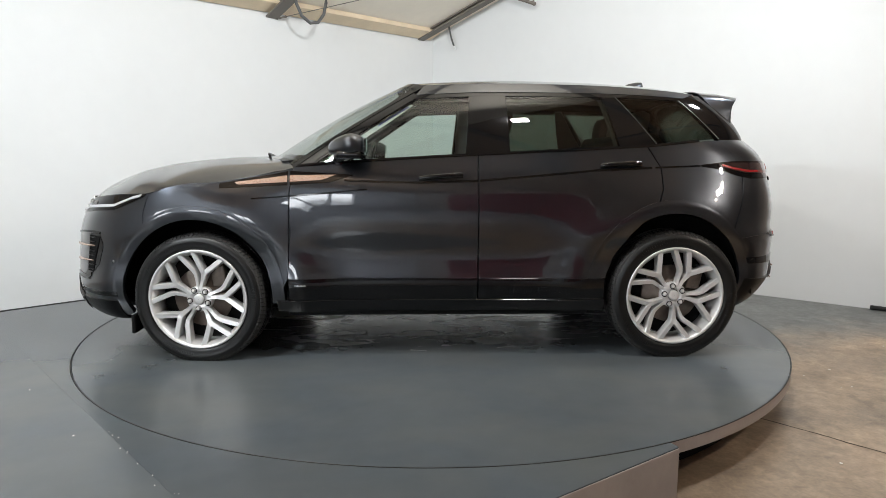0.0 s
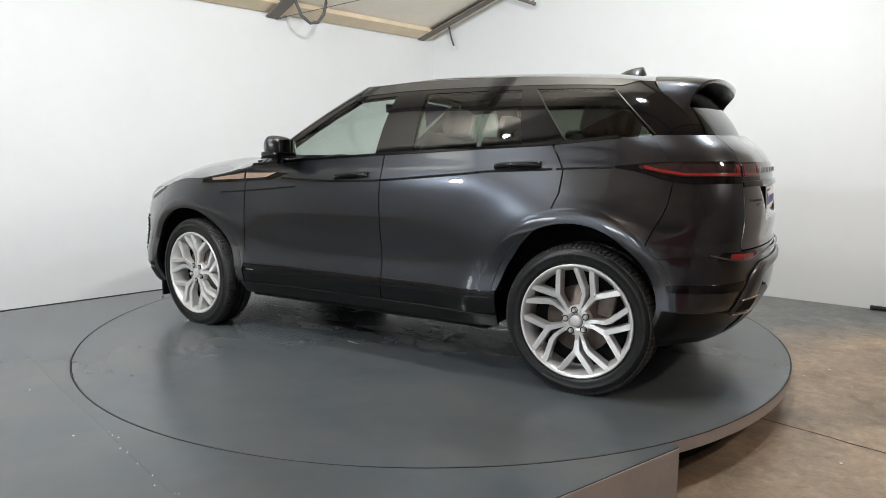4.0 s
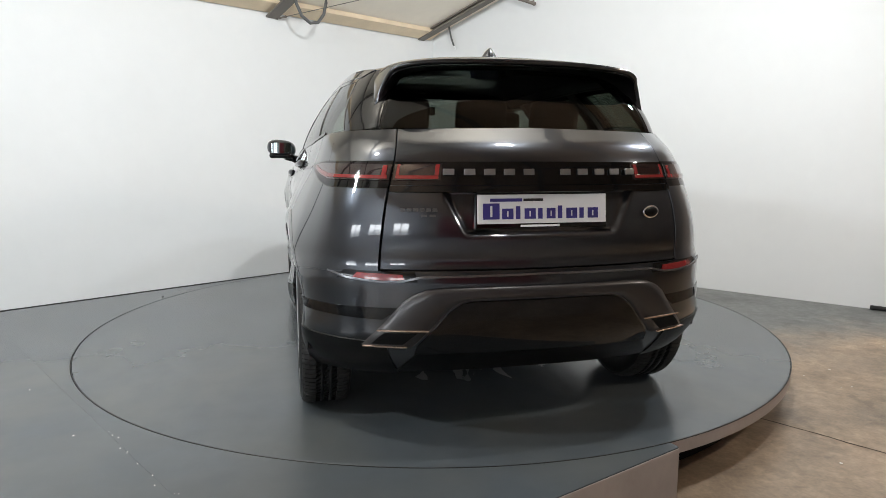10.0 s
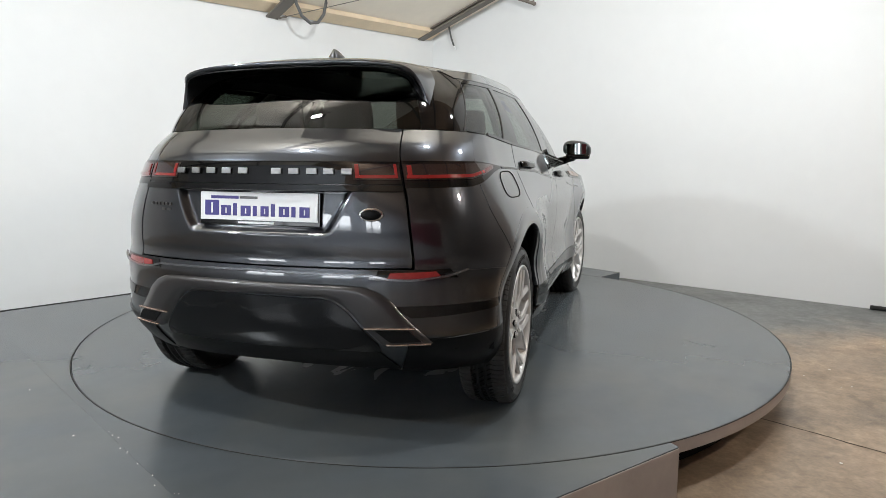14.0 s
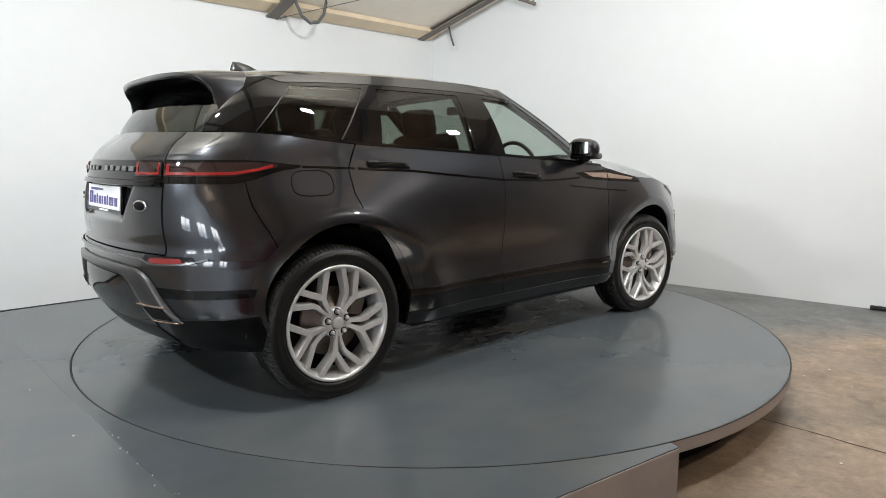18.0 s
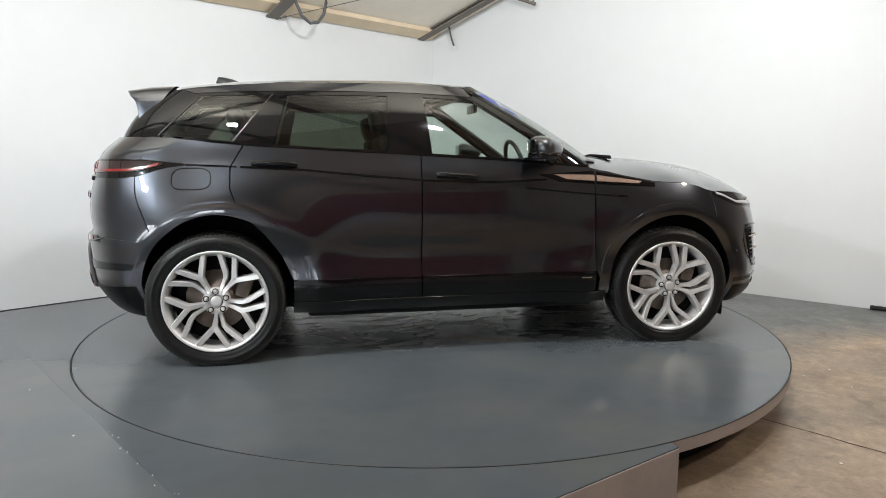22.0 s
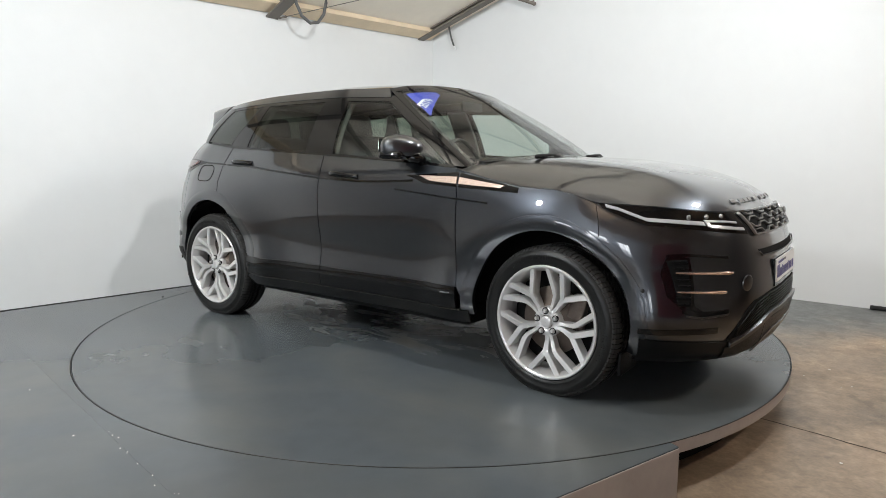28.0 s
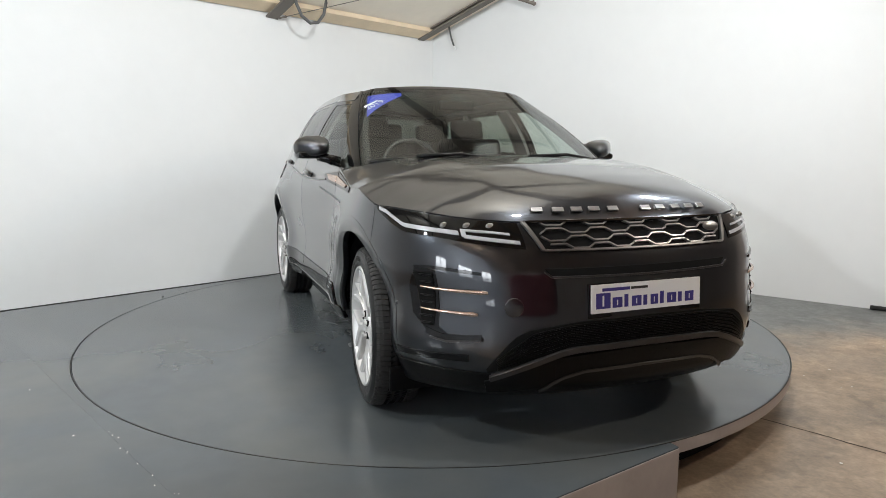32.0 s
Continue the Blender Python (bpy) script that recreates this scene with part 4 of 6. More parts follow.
for side in BOTH:
    gl = part("side_window", sheet([pane([(0.70, 0.02), (-0.15, 0.02), (-0.18, 0.81), (0.13, 0.81)])], side, 0.005, 0.001), M_GLASS, car, "clear green-tinted front side window")
    part("side_window", sheet([pane([(-0.385, 0.02), (-1.02, 0.02), (-0.945, 0.80), (-0.375, 0.81)])], side, 0.005, 0.001), M_PRIVACY, car, "dark privacy side window")
    part("quarter_window", sheet([pane([(-1.22, 0.02), (-1.63, 0.02), (-1.41, 0.79), (-1.01, 0.80)])], side, 0.005, 0.001), M_PRIVACY, car, "dark privacy quarter window")
    # pillars and frames
    part("a_pillar", sheet([rpane(2.86, 3.03, -0.02, 1.0, 4, 14, 0.006)], side, 0.02), M_GLOSS, car, "gloss black windscreen pillar")
    part("pillar_trim", sheet([rpane(2.70, 3.08, 0.0, 0.96, 5, 12, -0.040)], side), M_CABIN, car)
    part("pillar_trim", sheet([pane([(-0.17, 0.0), (-0.37, 0.0), (-0.36, 0.86), (-0.19, 0.86)], 4, 8, -0.045)], side), M_LINING, car, "pale grey pillar trim")
    part("pillar_trim", sheet([pane([(-1.03, 0.0), (-1.21, 0.0), (-1.01, 0.86), (-0.96, 0.86)], 4, 8, -0.045)], side), M_LINING, car, "pale grey pillar trim")
    part("window_frame", sheet([pane([(0.80, 0.0), (0.70, 0.0), (0.12, 0.83), (0.16, 0.93)], 4, 12, 0.003)], side), M_GLOSS, car)
    part("b_pillar", sheet([pane([(-0.145, 0.0), (-0.39, 0.0), (-0.38, 0.83), (-0.175, 0.83)], 6, 8, 0.003)], side), M_GLOSS, car)
    part("c_pillar", sheet([pane([(-1.015, 0.0), (-1.225, 0.0), (-1.015, 0.83), (-0.94, 0.83)], 4, 8, 0.003)], side), M_GLOSS, car)
    part("d_pillar", sheet([[[house(hs(-1.622 + 0.272 * v, v) * (1 - u) + 8.56 * u, v, 0.002) for v in np.linspace(0.0, 0.985, 14)] for u in np.linspace(0, 1, 10)]], side), M_GLOSS, car)
    part("window_frame", sheet([pane([(0.145, 0.80), (-1.40, 0.785), (-1.43, 0.855), (0.13, 0.86)], 24, 3, 0.003)], side), M_GLOSS, car)
    part("roof_rail", sheet([pane([(0.13, 0.858), (-1.44, 0.853), (-1.52, 1.0), (0.08, 1.0)], 24, 5, 0.006)], side), M_PAINT, car)

# ---- wheels ----


def lathe(profile, seg=72, bm=None):
    """Profile of (radius, y) turned about the wheel's y axis."""
    bm = bm or bmesh.new()
    rings = [[bm.verts.new((r * math.cos(2 * math.pi * i / seg), y, r * math.sin(2 * math.pi * i / seg))) for i in range(seg)] for r, y in profile]
    for p, q in zip(rings, rings[1:]):
        for i in range(seg):
            bm.faces.new((p[i], p[(i + 1) % seg], q[(i + 1) % seg], q[i]))
    return bm


TYRE_R, RIM_R = 0.367, 0.276


def bar_bm(path, widths, y0s, y1, bm):
    """A bar in the wheel's plane: path of (x, z), widths, front depths, flat back."""
    rows_ = []
    k = len(path)
    for i, (x, z) in enumerate(path):
        dx, dz = path[min(i + 1, k - 1)][0] - path[max(i - 1, 0)][0], path[min(i + 1, k - 1)][1] - path[max(i - 1, 0)][1]
        d = math.hypot(dx, dz)
        nx, nz = -dz / d, dx / d
        w = widths[i] / 2
        rows_.append([bm.verts.new((x + nx * a * w, y, z + nz * a * w)) for a, y in ((1.08, y1), (1.0, y0s[i] - 0.010), (0.70, y0s[i]), (-0.86, y0s[i] - 0.004), (-1.0, y0s[i] - 0.009), (-1.08, y1))])
    for p, q in zip(rows_, rows_[1:]):
        for j in range(5):
            bm.faces.new((p[j], p[j + 1], q[j + 1], q[j]))
    bm.faces.new(rows_[0])
    bm.faces.new(rows_[-1])


def polar(r, deg):
    return r * math.cos(radians(deg)), r * math.sin(radians(deg))


def make_wheel():
    w = part("wheel", lathe([(RIM_R - 0.012, -0.20), (RIM_R - 0.02, -0.16), (RIM_R - 0.03, -0.1), (RIM_R - 0.028, -0.03), (RIM_R - 0.015, -0.010), (RIM_R - 0.011, -0.001), (RIM_R - 0.003, 0.001), (RIM_R + 0.002, 0.001), (RIM_R + 0.004, -0.006)]), M_ALLOY, car, "silver multi-spoke alloy wheel")
    bm = lathe([(RIM_R - 0.006, -0.21), (0.31, -0.222), (0.345, -0.215), (0.360, -0.20), (0.3655, -0.185)])
    prof = []
    for k, y in enumerate(np.linspace(-0.185, -0.035, 16)):
        prof.append((TYRE_R - (0.011 if k in (3, 4, 7, 8, 11, 12) else 0.0), y))
    lathe(prof, 72, bm)
    lathe([(0.3655, -0.035), (0.361, -0.02), (0.347, -0.004), (0.328, 0.003), (0.32, 0.0035), (0.317, 0.001), (0.30, 0.003), (0.288, 0.0), (RIM_R + 0.002, -0.012)], 72, bm)
    bmesh.ops.remove_doubles(bm, verts=bm.verts, dist=0.0004)
    tyre = part("tyre", bm, M_RUBBER, w, "black tyre")
    # blocks round both shoulders, with open grooves between
    bm = bmesh.new()
    turns = 96
    for i in range(turns):
        for mirror_y in (0, 1):
            t0 = 2 * math.pi * (i + 0.5 * mirror_y) / turns
            dt = 2 * math.pi / turns * 0.40
            cols = []
            for r, y, sk in ((TYRE_R - 0.002, -0.066, 0.55), (TYRE_R + 0.004, -0.064, 0.5), (TYRE_R + 0.003, -0.036, 0.15), (0.3650, -0.019, 0.0), (0.357, -0.0085, 0.0), (0.350, -0.007, 0.0)):
                yy = y if not mirror_y else -0.22 - y
                cols.append([bm.verts.new((r * math.cos(a_), yy, r * math.sin(a_))) for a_ in (t0 - dt + sk * dt, t0 + dt + sk * dt)] + [bm.verts.new(((r - 0.006) * math.cos(a_), yy - 0.004 * (1 if not mirror_y else -1), (r - 0.006) * math.sin(a_))) for a_ in (t0 - dt * 1.1 + sk * dt, t0 + dt * 1.1 + sk * dt)])
            for p, q in zip(cols, cols[1:]):
                for a_, b_ in ((0, 1), (1, 3), (2, 0)):
                    bm.faces.new((p[a_], p[b_], q[b_], q[a_]))
    tagged(part("tread", bm, M_TREAD, w, smooth=False), kind="stuff")
    # raised marks on the sidewall that cannot be read
    bm = bmesh.new()
    for a0, count in ((20, 7), (150, 5), (262, 8)):
        for i in range(count):
            m = Matrix.Rotation(radians(a0 + 5.2 * i), 4, "Y") @ Matrix.Translation((0.318, 0.0045, 0))
            box_bm((-0.011, -0.003, -0.0085), (0.011, 0.0002, -0.0035), 0, m, bm)
            box_bm((-0.011, -0.003, 0.0035), (0.011, 0.0002, 0.0085), 0, m, bm)
    tagged(part("sidewall_print", bm, M_RUBBER, w, smooth=False), kind="stuff")
    bm = bmesh.new()
    for i in range(90):
        for y in (-0.075, -0.11, -0.145):
            m = Matrix.Rotation(2 * math.pi * (i + 0.3 * y * 30) / 90, 4, "Y") @ Matrix.Translation((TYRE_R + 0.0004, y, 0)) @ Matrix.Rotation(0.6, 4, "X")
            box_bm((-0.004, -0.012, -0.0016), (0.0008, 0.012, 0.0016), 0, m, bm)
    tagged(part("tread_groove", bm, M_DARK, w, smooth=False), kind="stuff")
    part("wheel_back", lathe([(0.24, -0.115), (0.10, -0.10), (0.03, -0.10)]), M_DARK, w)
    part("brake_disc", lathe([(0.165, -0.10), (0.167, -0.085), (0.165, -0.08), (0.09, -0.078), (0.085, -0.06), (0.02, -0.055)]), M_IRON, w, "dull rusty brake disc")
    bm = bmesh.new()
    box_bm((-0.06, -0.12, -0.035), (0.06, -0.062, 0.045), 0.012, Matrix.Translation((-0.15, 0, 0.06)) @ Matrix.Rotation(1.2, 4, "Y"), bm)
    part("brake_caliper", bm, M_IRON, w)
    # five spokes: a stem that forks in two, and a bar beside it that bends along the fork
    for i in range(5):
        a = 54 + 72 * i
        bm = bmesh.new()
        for legs, wide, ys in ((((0.17, -4), (0.34, -6), (0.50, -7.5), (0.60, -8)), (0.022, 0.024, 0.032, 0.044), (-0.021, -0.024, -0.017, -0.013)),
                               (((0.50, -8.5), (0.58, -11), (0.975, -26.5)), (0.022, 0.030, 0.030), (-0.019, -0.012, -0.004)),
                               (((0.50, -6.5), (0.58, -4), (0.975, 10.5)), (0.022, 0.030, 0.030), (-0.019, -0.012, -0.004))):
            bar_bm([polar(r * RIM_R, a - t) for r, t in legs], wide, ys, -0.062, bm)
        part("spoke", bm, M_ALLOY, w, "forked silver spoke", smooth=False)
        bm = bmesh.new()
        bar_bm([polar(r * RIM_R, a - t) for r, t in ((0.17, 12), (0.36, 11.5), (0.50, 11.5), (0.60, 15), (0.975, 28))], (0.020, 0.020, 0.024, 0.028, 0.029), [-0.021, -0.025, -0.019, -0.014, -0.004], -0.062, bm)
        part("spoke", bm, M_ALLOY, w, "bent silver spoke", smooth=False)
    part("hub", lathe([(0.074, -0.06), (0.073, -0.030), (0.066, -0.024), (0.034, -0.022), (0.033, -0.03)], 40), M_ALLOY, w)
    part("hub_cap", lathe([(0.030, -0.03), (0.030, -0.017), (0.027, -0.014), (0.012, -0.0135), (0.001, -0.0135)], 32), M_ALLOY, w, "silver hub cap")
    for i in range(5):
        x, z = polar(0.054, 90 + 72 * i)
        bm = lathe([(0.0165, -0.03), (0.0165, -0.0190), (0.0135, -0.0185), (0.0125, -0.024), (0.001, -0.024)], 20)
        bmesh.ops.translate(bm, vec=(x, 0, z), verts=bm.verts)
        seatp = part("nut_seat", bm, M_PLASTIC, w, "dark wheel nut recess")
        bm = lathe([(0.0105, -0.024), (0.0100, -0.010), (0.007, -0.007), (0.0005, -0.007)], 6)
        bmesh.ops.translate(bm, vec=(x, 0, z), verts=bm.verts)
        part("wheel_nut", bm, M_ALLOY, w, smooth=False)
    return w


def wheel_pose(x, side, spin):
    return Matrix.Translation((x, (0.925 if x > 0 else 0.915) * side, HUB_Z - (0.014 if x > 0 else 0.006))) @ Matrix.Rotation((0 if side > 0 else math.pi) + (radians(-5.0) if x > 0 else 0), 4, "Z") @ Matrix.Rotation(radians(spin), 4, "Y")


wheel = make_wheel()
wheel.matrix_basis = wheel_pose(WB, 1, 30)
for x, side, spin in ((WB, -1, 7), (-WB, 1, 10), (-WB, -1, 2)):
    copy_thing(wheel, wheel_pose(x, side, spin))

# wheel wells and floor pan
for cx in (WB, -WB):
    for side in BOTH:
        bm = bmesh.new()
        rws = [[bm.verts.new((cx + r * math.cos(radians(d)), side * y, HUB_Z + r * math.sin(radians(d)))) for r, y in ((0.452, 0.885), (0.455, 0.84), (0.456, 0.62), (0.05, 0.60))] for d in range(0, 181, 10)]
        for p, q in zip(rws, rws[1:]):
            for j in range(3):
                bm.faces.new((p[j], p[j + 1], q[j + 1], q[j]))
        part("wheel_well", bm, M_LINER, car, "black wheel arch liner")
part("floor_pan", box_bm((-1.72, -0.60, 0.24), (1.92, 0.60, 0.34), 0.03), M_PLASTIC, car)
part("floor_pan", box_bm((-0.86, -0.86, 0.24), (0.86, 0.86, 0.36), 0.03), M_PLASTIC, car)

# ---- front of the car ----


def quad_part(name, corners, mat, parent, side=0, lift=0.004, nu=10, nv=5, thick=0.012, label="", rim=0.002):
    """A piece on the shell from corners (s, z); side 0 spans both halves and starts at the centre line."""
    g = decal(corners, nu, nv, lift)
    if side == 0:
        g = mirror(g)[::-1][:-1] + g if corners[0][0] < 8 else g + mirror(g)[::-1][1:]
        side = 1
    return part(name, sheet([g], side, thick, rim), mat, parent, label)


def path_part(name, path, width, mat, parent, side=0, lift=0.006, k=30, thick=0.008, label=""):
    g = band(path, width, lift, k)
    if side == 0:
        g = mirror(g)[::-1][:-1] + g if path[0][0] < 8 else g + mirror(g)[::-1][1:]
        side = 1
    return part(name, sheet([g], side, thick, 0.002), mat, parent, label)


grille = quad_part("grille", [(0, 0.790), (sf(0.425), 0.792), (sf(0.475), 0.886), (0, 0.886)], M_DARK, car, lift=0.002, nu=14, label="black honeycomb grille with silver bars")
path_part("grille_frame", [(0, 0.787), (sf(0.425), 0.789)], 0.006, M_SILVER, grille, lift=0.016)
path_part("grille_frame", [(0, 0.887), (sf(0.475), 0.887)], 0.006, M_GLOSS, grille, lift=0.016)
for side in BOTH:
    g = [[shell_out(sf(y + d), z, 0.016) for d in (-0.007, 0, 0.007)] for y, z in zip(np.linspace(0.425, 0.475, 8), np.linspace(0.789, 0.887, 8))]
    part("grille_frame", sheet([g], side, 0.01, 0.002), M_SILVER, grille)


def grille_half(z):
    return 0.415 + (z - 0.79) * 0.52


# honeycomb bars: four stepped rows
HEX = 0.0905
for r_ in range(4):
    z0 = 0.803 + 0.0265 * r_
    pts = []
    n_ = 9
    for i in range(-n_, n_ + 1):
        c_ = i * HEX / 1.0
        up = (i + r_) % 2 == 0
        zz = z0 + (0.0075 if up else -0.0075)
        pts += [(c_ - HEX * 0.34, zz), (c_ + HEX * 0.34, zz)]
    pts = [(y, z) for y, z in pts if abs(y) < grille_half(z)]
    g = [[shell_out(sf(y), z + d, 0.013) * (1, -1 if y < 0 else 1, 1) for d in (-0.0024, 0.0, 0.0024)] for y, z in pts]
    part("grille_bar", sheet([g], 1, 0.012, 0.0015), M_SILVER, grille, "silver zigzag grille bar")
bm = bmesh.new()
bmesh.ops.create_uvsphere(bm, u_segments=24, v_segments=8, radius=1)
p = shell_out(sf(0.37), 0.845, 0.022)
bmesh.ops.transform(bm, matrix=Matrix.Translation((p[0], p[1], p[2])) @ Matrix.Rotation(-0.3, 4, "Y") @ Matrix.Diagonal((0.006, 0.042, 0.020, 1)), verts=bm.verts)
part("front_badge", bm, M_SILVER, grille, "small oval silver badge")

# letter blocks on the nose of the hood and on the tail
LETTERS = [-0.40, -0.315, -0.232, -0.150, -0.066, 0.095, 0.175, 0.255, 0.328, 0.405]


def letter_bars(z, h, w, at, mat, parent, turn_y, name, scale=1.0):
    for y in [q * scale for q in LETTERS]:
        c_ = at(y, z)
        bm = box_bm((-0.003, -w / 2, -h / 2), (0.003, w / 2, h / 2), 0.002)
        yaw = math.copysign(0.22 * y / 0.4, y * c_[0])
        bmesh.ops.transform(bm, matrix=Matrix.Translation(c_) @ Matrix.Rotation(yaw, 4, "Z") @ Matrix.Rotation(turn_y, 4, "Y"), verts=bm.verts)
        part(name, bm, mat, parent, smooth=False)


def nose_x(y, z):
    """Where the hood's skin lies at y, z near the nose."""
    xs = []
    for i in range(len(hood_grid) - 1):
        for j in range(16):
            q = [hood_grid[i][j], hood_grid[i + 1][j], hood_grid[i + 1][j + 1], hood_grid[i][j + 1]]
            ys, zs = [v[1] for v in q], [v[2] for v in q]
            if min(ys) - 1e-4 <= abs(y) <= max(ys) + 1e-4 and min(zs) - 1e-4 <= z <= max(zs) + 1e-4 and q[0][0] > 1.7:
                xs.append(sum(v[0] for v in q) / 4)
    return max(xs) if xs else 2.02


letter_bars(0.936, 0.022, 0.048, lambda y, z: Vector((nose_x(y, z) + 0.003, y, z)), M_SILVER, hood, -0.75, "letter_block")

# bumper slots, lower grille and lips
upper_slot = quad_part("upper_slot", [(0, 0.690), (sf(0.40), 0.694), (sf(0.43), 0.724), (0, 0.722)], M_DARK, front_bumper, lift=0.002, nu=12)
path_part("slot_lip", [(0, 0.689), (sf(0.41), 0.694), (sf(0.435), 0.712)], 0.006, M_GREYTRIM, front_bumper, lift=0.012)
low_g = skin([(0, 0.43), (sf(0.36), 0.42), (sf(0.645), 0.328)], [(0, 0.528), (sf(0.309), 0.522), (sf(0.50), 0.498), (sf(0.55), 0.47), (sf(0.648), 0.345)], [(0, 0.43), (0, 0.528)], [(sf(0.645), 0.328), (sf(0.648), 0.345)], 24, 6, 0.003)
lower_grille = part("lower_grille", sheet([mirror(low_g)[::-1][:-1] + low_g], 1, 0.012, 0.002), M_DARK, front_bumper, "black lower mesh grille")
for i in range(7):
    k = (i + 0.5) / 7
    path_part("grille_slat", [(0, 0.432 + 0.094 * k), (sf(0.34), 0.425 + 0.092 * k), (sf(0.50 - 0.02 * k), 0.378 + 0.115 * k), (sf(0.61), 0.343 + 0.045 * k)], 0.0045, M_PLASTIC, lower_grille, lift=0.008, k=16, thick=0.005)
quad_part("front_lip", [(0, 0.225), (sx(1.80), 0.232), (sx(1.80), 0.345), (0, 0.30)], M_PLASTIC, front_bumper, lift=0.007, nu=26, nv=6, thick=0.02, label="black lower lip")
path_part("skid_trim", [(0, 0.424), (sf(0.30), 0.420), (sf(0.37), 0.411), (sf(0.44), 0.390), (sf(0.53), 0.358), (sf(0.64), 0.312)], 0.020, M_GREYTRIM, front_bumper, lift=0.022, k=36, thick=0.03, label="satin grey skid bar")
quad_part("skid_plate", [(0, 0.30), (sf(0.40), 0.29), (sf(0.40), 0.392), (0, 0.41)], M_PLASTIC, front_bumper, lift=0.016, nu=16, thick=0.03)
path_part("skid_edge", [(0, 0.335), (sf(0.28), 0.332), (sf(0.37), 0.312), (sf(0.47), 0.262)], 0.010, M_GREYTRIM, front_bumper, lift=0.022, k=24)
for side in BOTH:
    part("skid_side", sheet([skin([(sf(0.395), 0.285), (sf(0.66), 0.25)], [(sf(0.395), 0.394), (sf(0.53), 0.350), (sf(0.66), 0.297)], [(sf(0.395), 0.285), (sf(0.395), 0.394)], [(sf(0.66), 0.25), (sf(0.66), 0.297)], 12, 5, 0.015)], side, 0.02, 0.002), M_PLASTIC, front_bumper)
    quad_part("corner_lip", [(sf(0.70), 0.372), (sx(1.79), 0.368), (sx(1.79), 0.392), (sf(0.70), 0.398)], M_GLOSS, front_bumper, side, 0.005, 12, 3)
    vent = part("side_vent", sheet([skin([(sf(0.745), 0.462), (sf(0.79), 0.466), (sx(1.955), 0.482)], [(sf(0.790), 0.706), (sf(0.815), 0.716), (sx(1.905), 0.712)], [(sf(0.745), 0.462), (sf(0.785), 0.50), (sf(0.788), 0.60), (sf(0.790), 0.706)], [(sx(1.955), 0.482), (sx(1.893), 0.54), (sx(1.872), 0.645), (sx(1.905), 0.712)], 12, 14, 0.003)], side, 0.012, 0.002), M_GLOSS, front_bumper, "black bumper side vent with copper blades")
    quad_part("vent_mesh", [(sf(0.795), 0.50), (sx(1.935), 0.500), (sx(1.90), 0.695), (sf(0.797), 0.70)], M_DARK, vent, side, 0.007, 8, 8)
    for z, y1 in ((0.643, 0.642), (0.560, 0.678)):
        g = []
        for i in range(15):
            t = i / 14
            s_ = sx(1.928) + (sf(y1) - sx(1.928)) * t
            h = 0.0085 * (0.55 + 0.45 * t) * (1 if t < 0.95 else 0.6)
            g.append([shell_out(s_, z - 0.006 * t + d * h, l_) for d, l_ in ((-1, 0.006), (-0.2, 0.006 + 0.013 * math.sin(0.5 + 2.3 * t)), (0.5, 0.006 + 0.012 * math.sin(0.5 + 2.3 * t)), (1, 0.007))])
        part("vent_blade", sheet([g], side, 0.006, 0.001), M_BRONZE, vent, "copper blade")
    for z in np.linspace(0.51, 0.69, 8):
        path_part("mesh_bar", [(sf(0.797), z), (sx(1.925), z)], 0.004, M_PLASTIC, vent, side, 0.011, 6, 0.004)
    path_part("vent_frame", [(sx(1.905), 0.716), (sf(0.80), 0.721), (sf(0.74), 0.716), (sf(0.655), 0.706)], 0.010, M_GLOSS, vent, side, 0.007, 20)
    path_part("vent_frame", [(sx(1.955), 0.480), (sf(0.775), 0.462), (sf(0.72), 0.462), (sf(0.66), 0.468)], 0.022, M_GLOSS, vent, side, 0.006, 20)
    path_part("vent_lip", [(sf(0.66), 0.456), (sf(0.76), 0.446), (sx(1.97), 0.456)], 0.006, M_GREYTRIM, vent, side, 0.008, 14)
    # headlight: dark bowl, light guides, cover
    head = part("headlight", sheet([skin([(sf(0.487), 0.797), (sf(0.617), 0.812), (sf(0.693), 0.822), (sf(0.778), 0.836), (sx(1.871), 0.845), (sx(1.791), 0.875), (sx(1.69), 0.918)], [(sf(0.495), 0.887), (sf(0.66), 0.899), (sf(0.80), 0.919), (sx(1.80), 0.929), (sx(1.68), 0.934)], [(sf(0.487), 0.797), (sf(0.495), 0.887)], [(sx(1.69), 0.918), (sx(1.68), 0.934)], 28, 8, 0.004)], side, 0.02, 0.002), M_GLOSS, car, "slim headlight with white light guides")
    path_part("light_guide", [(sf(0.505), 0.818), (sf(0.611), 0.830), (sf(0.685), 0.839)], 0.012, M_DRL, head, side, 0.009)
    path_part("light_guide", [(sf(0.535), 0.848), (sf(0.60), 0.855), (sf(0.692), 0.861)], 0.007, M_DRL, head, side, 0.009)
    path_part("light_guide", [(sf(0.678), 0.848), (sf(0.692), 0.850)], 0.024, M_DRL, head, side, 0.009, 4)
    path_part("light_guide", [(sf(0.70), 0.850), (sf(0.74), 0.855), (sf(0.80), 0.862), (sx(1.884), 0.868), (sx(1.843), 0.887), (sx(1.783), 0.912), (sx(1.718), 0.925)], 0.015, M_DRL, head, side, 0.008)
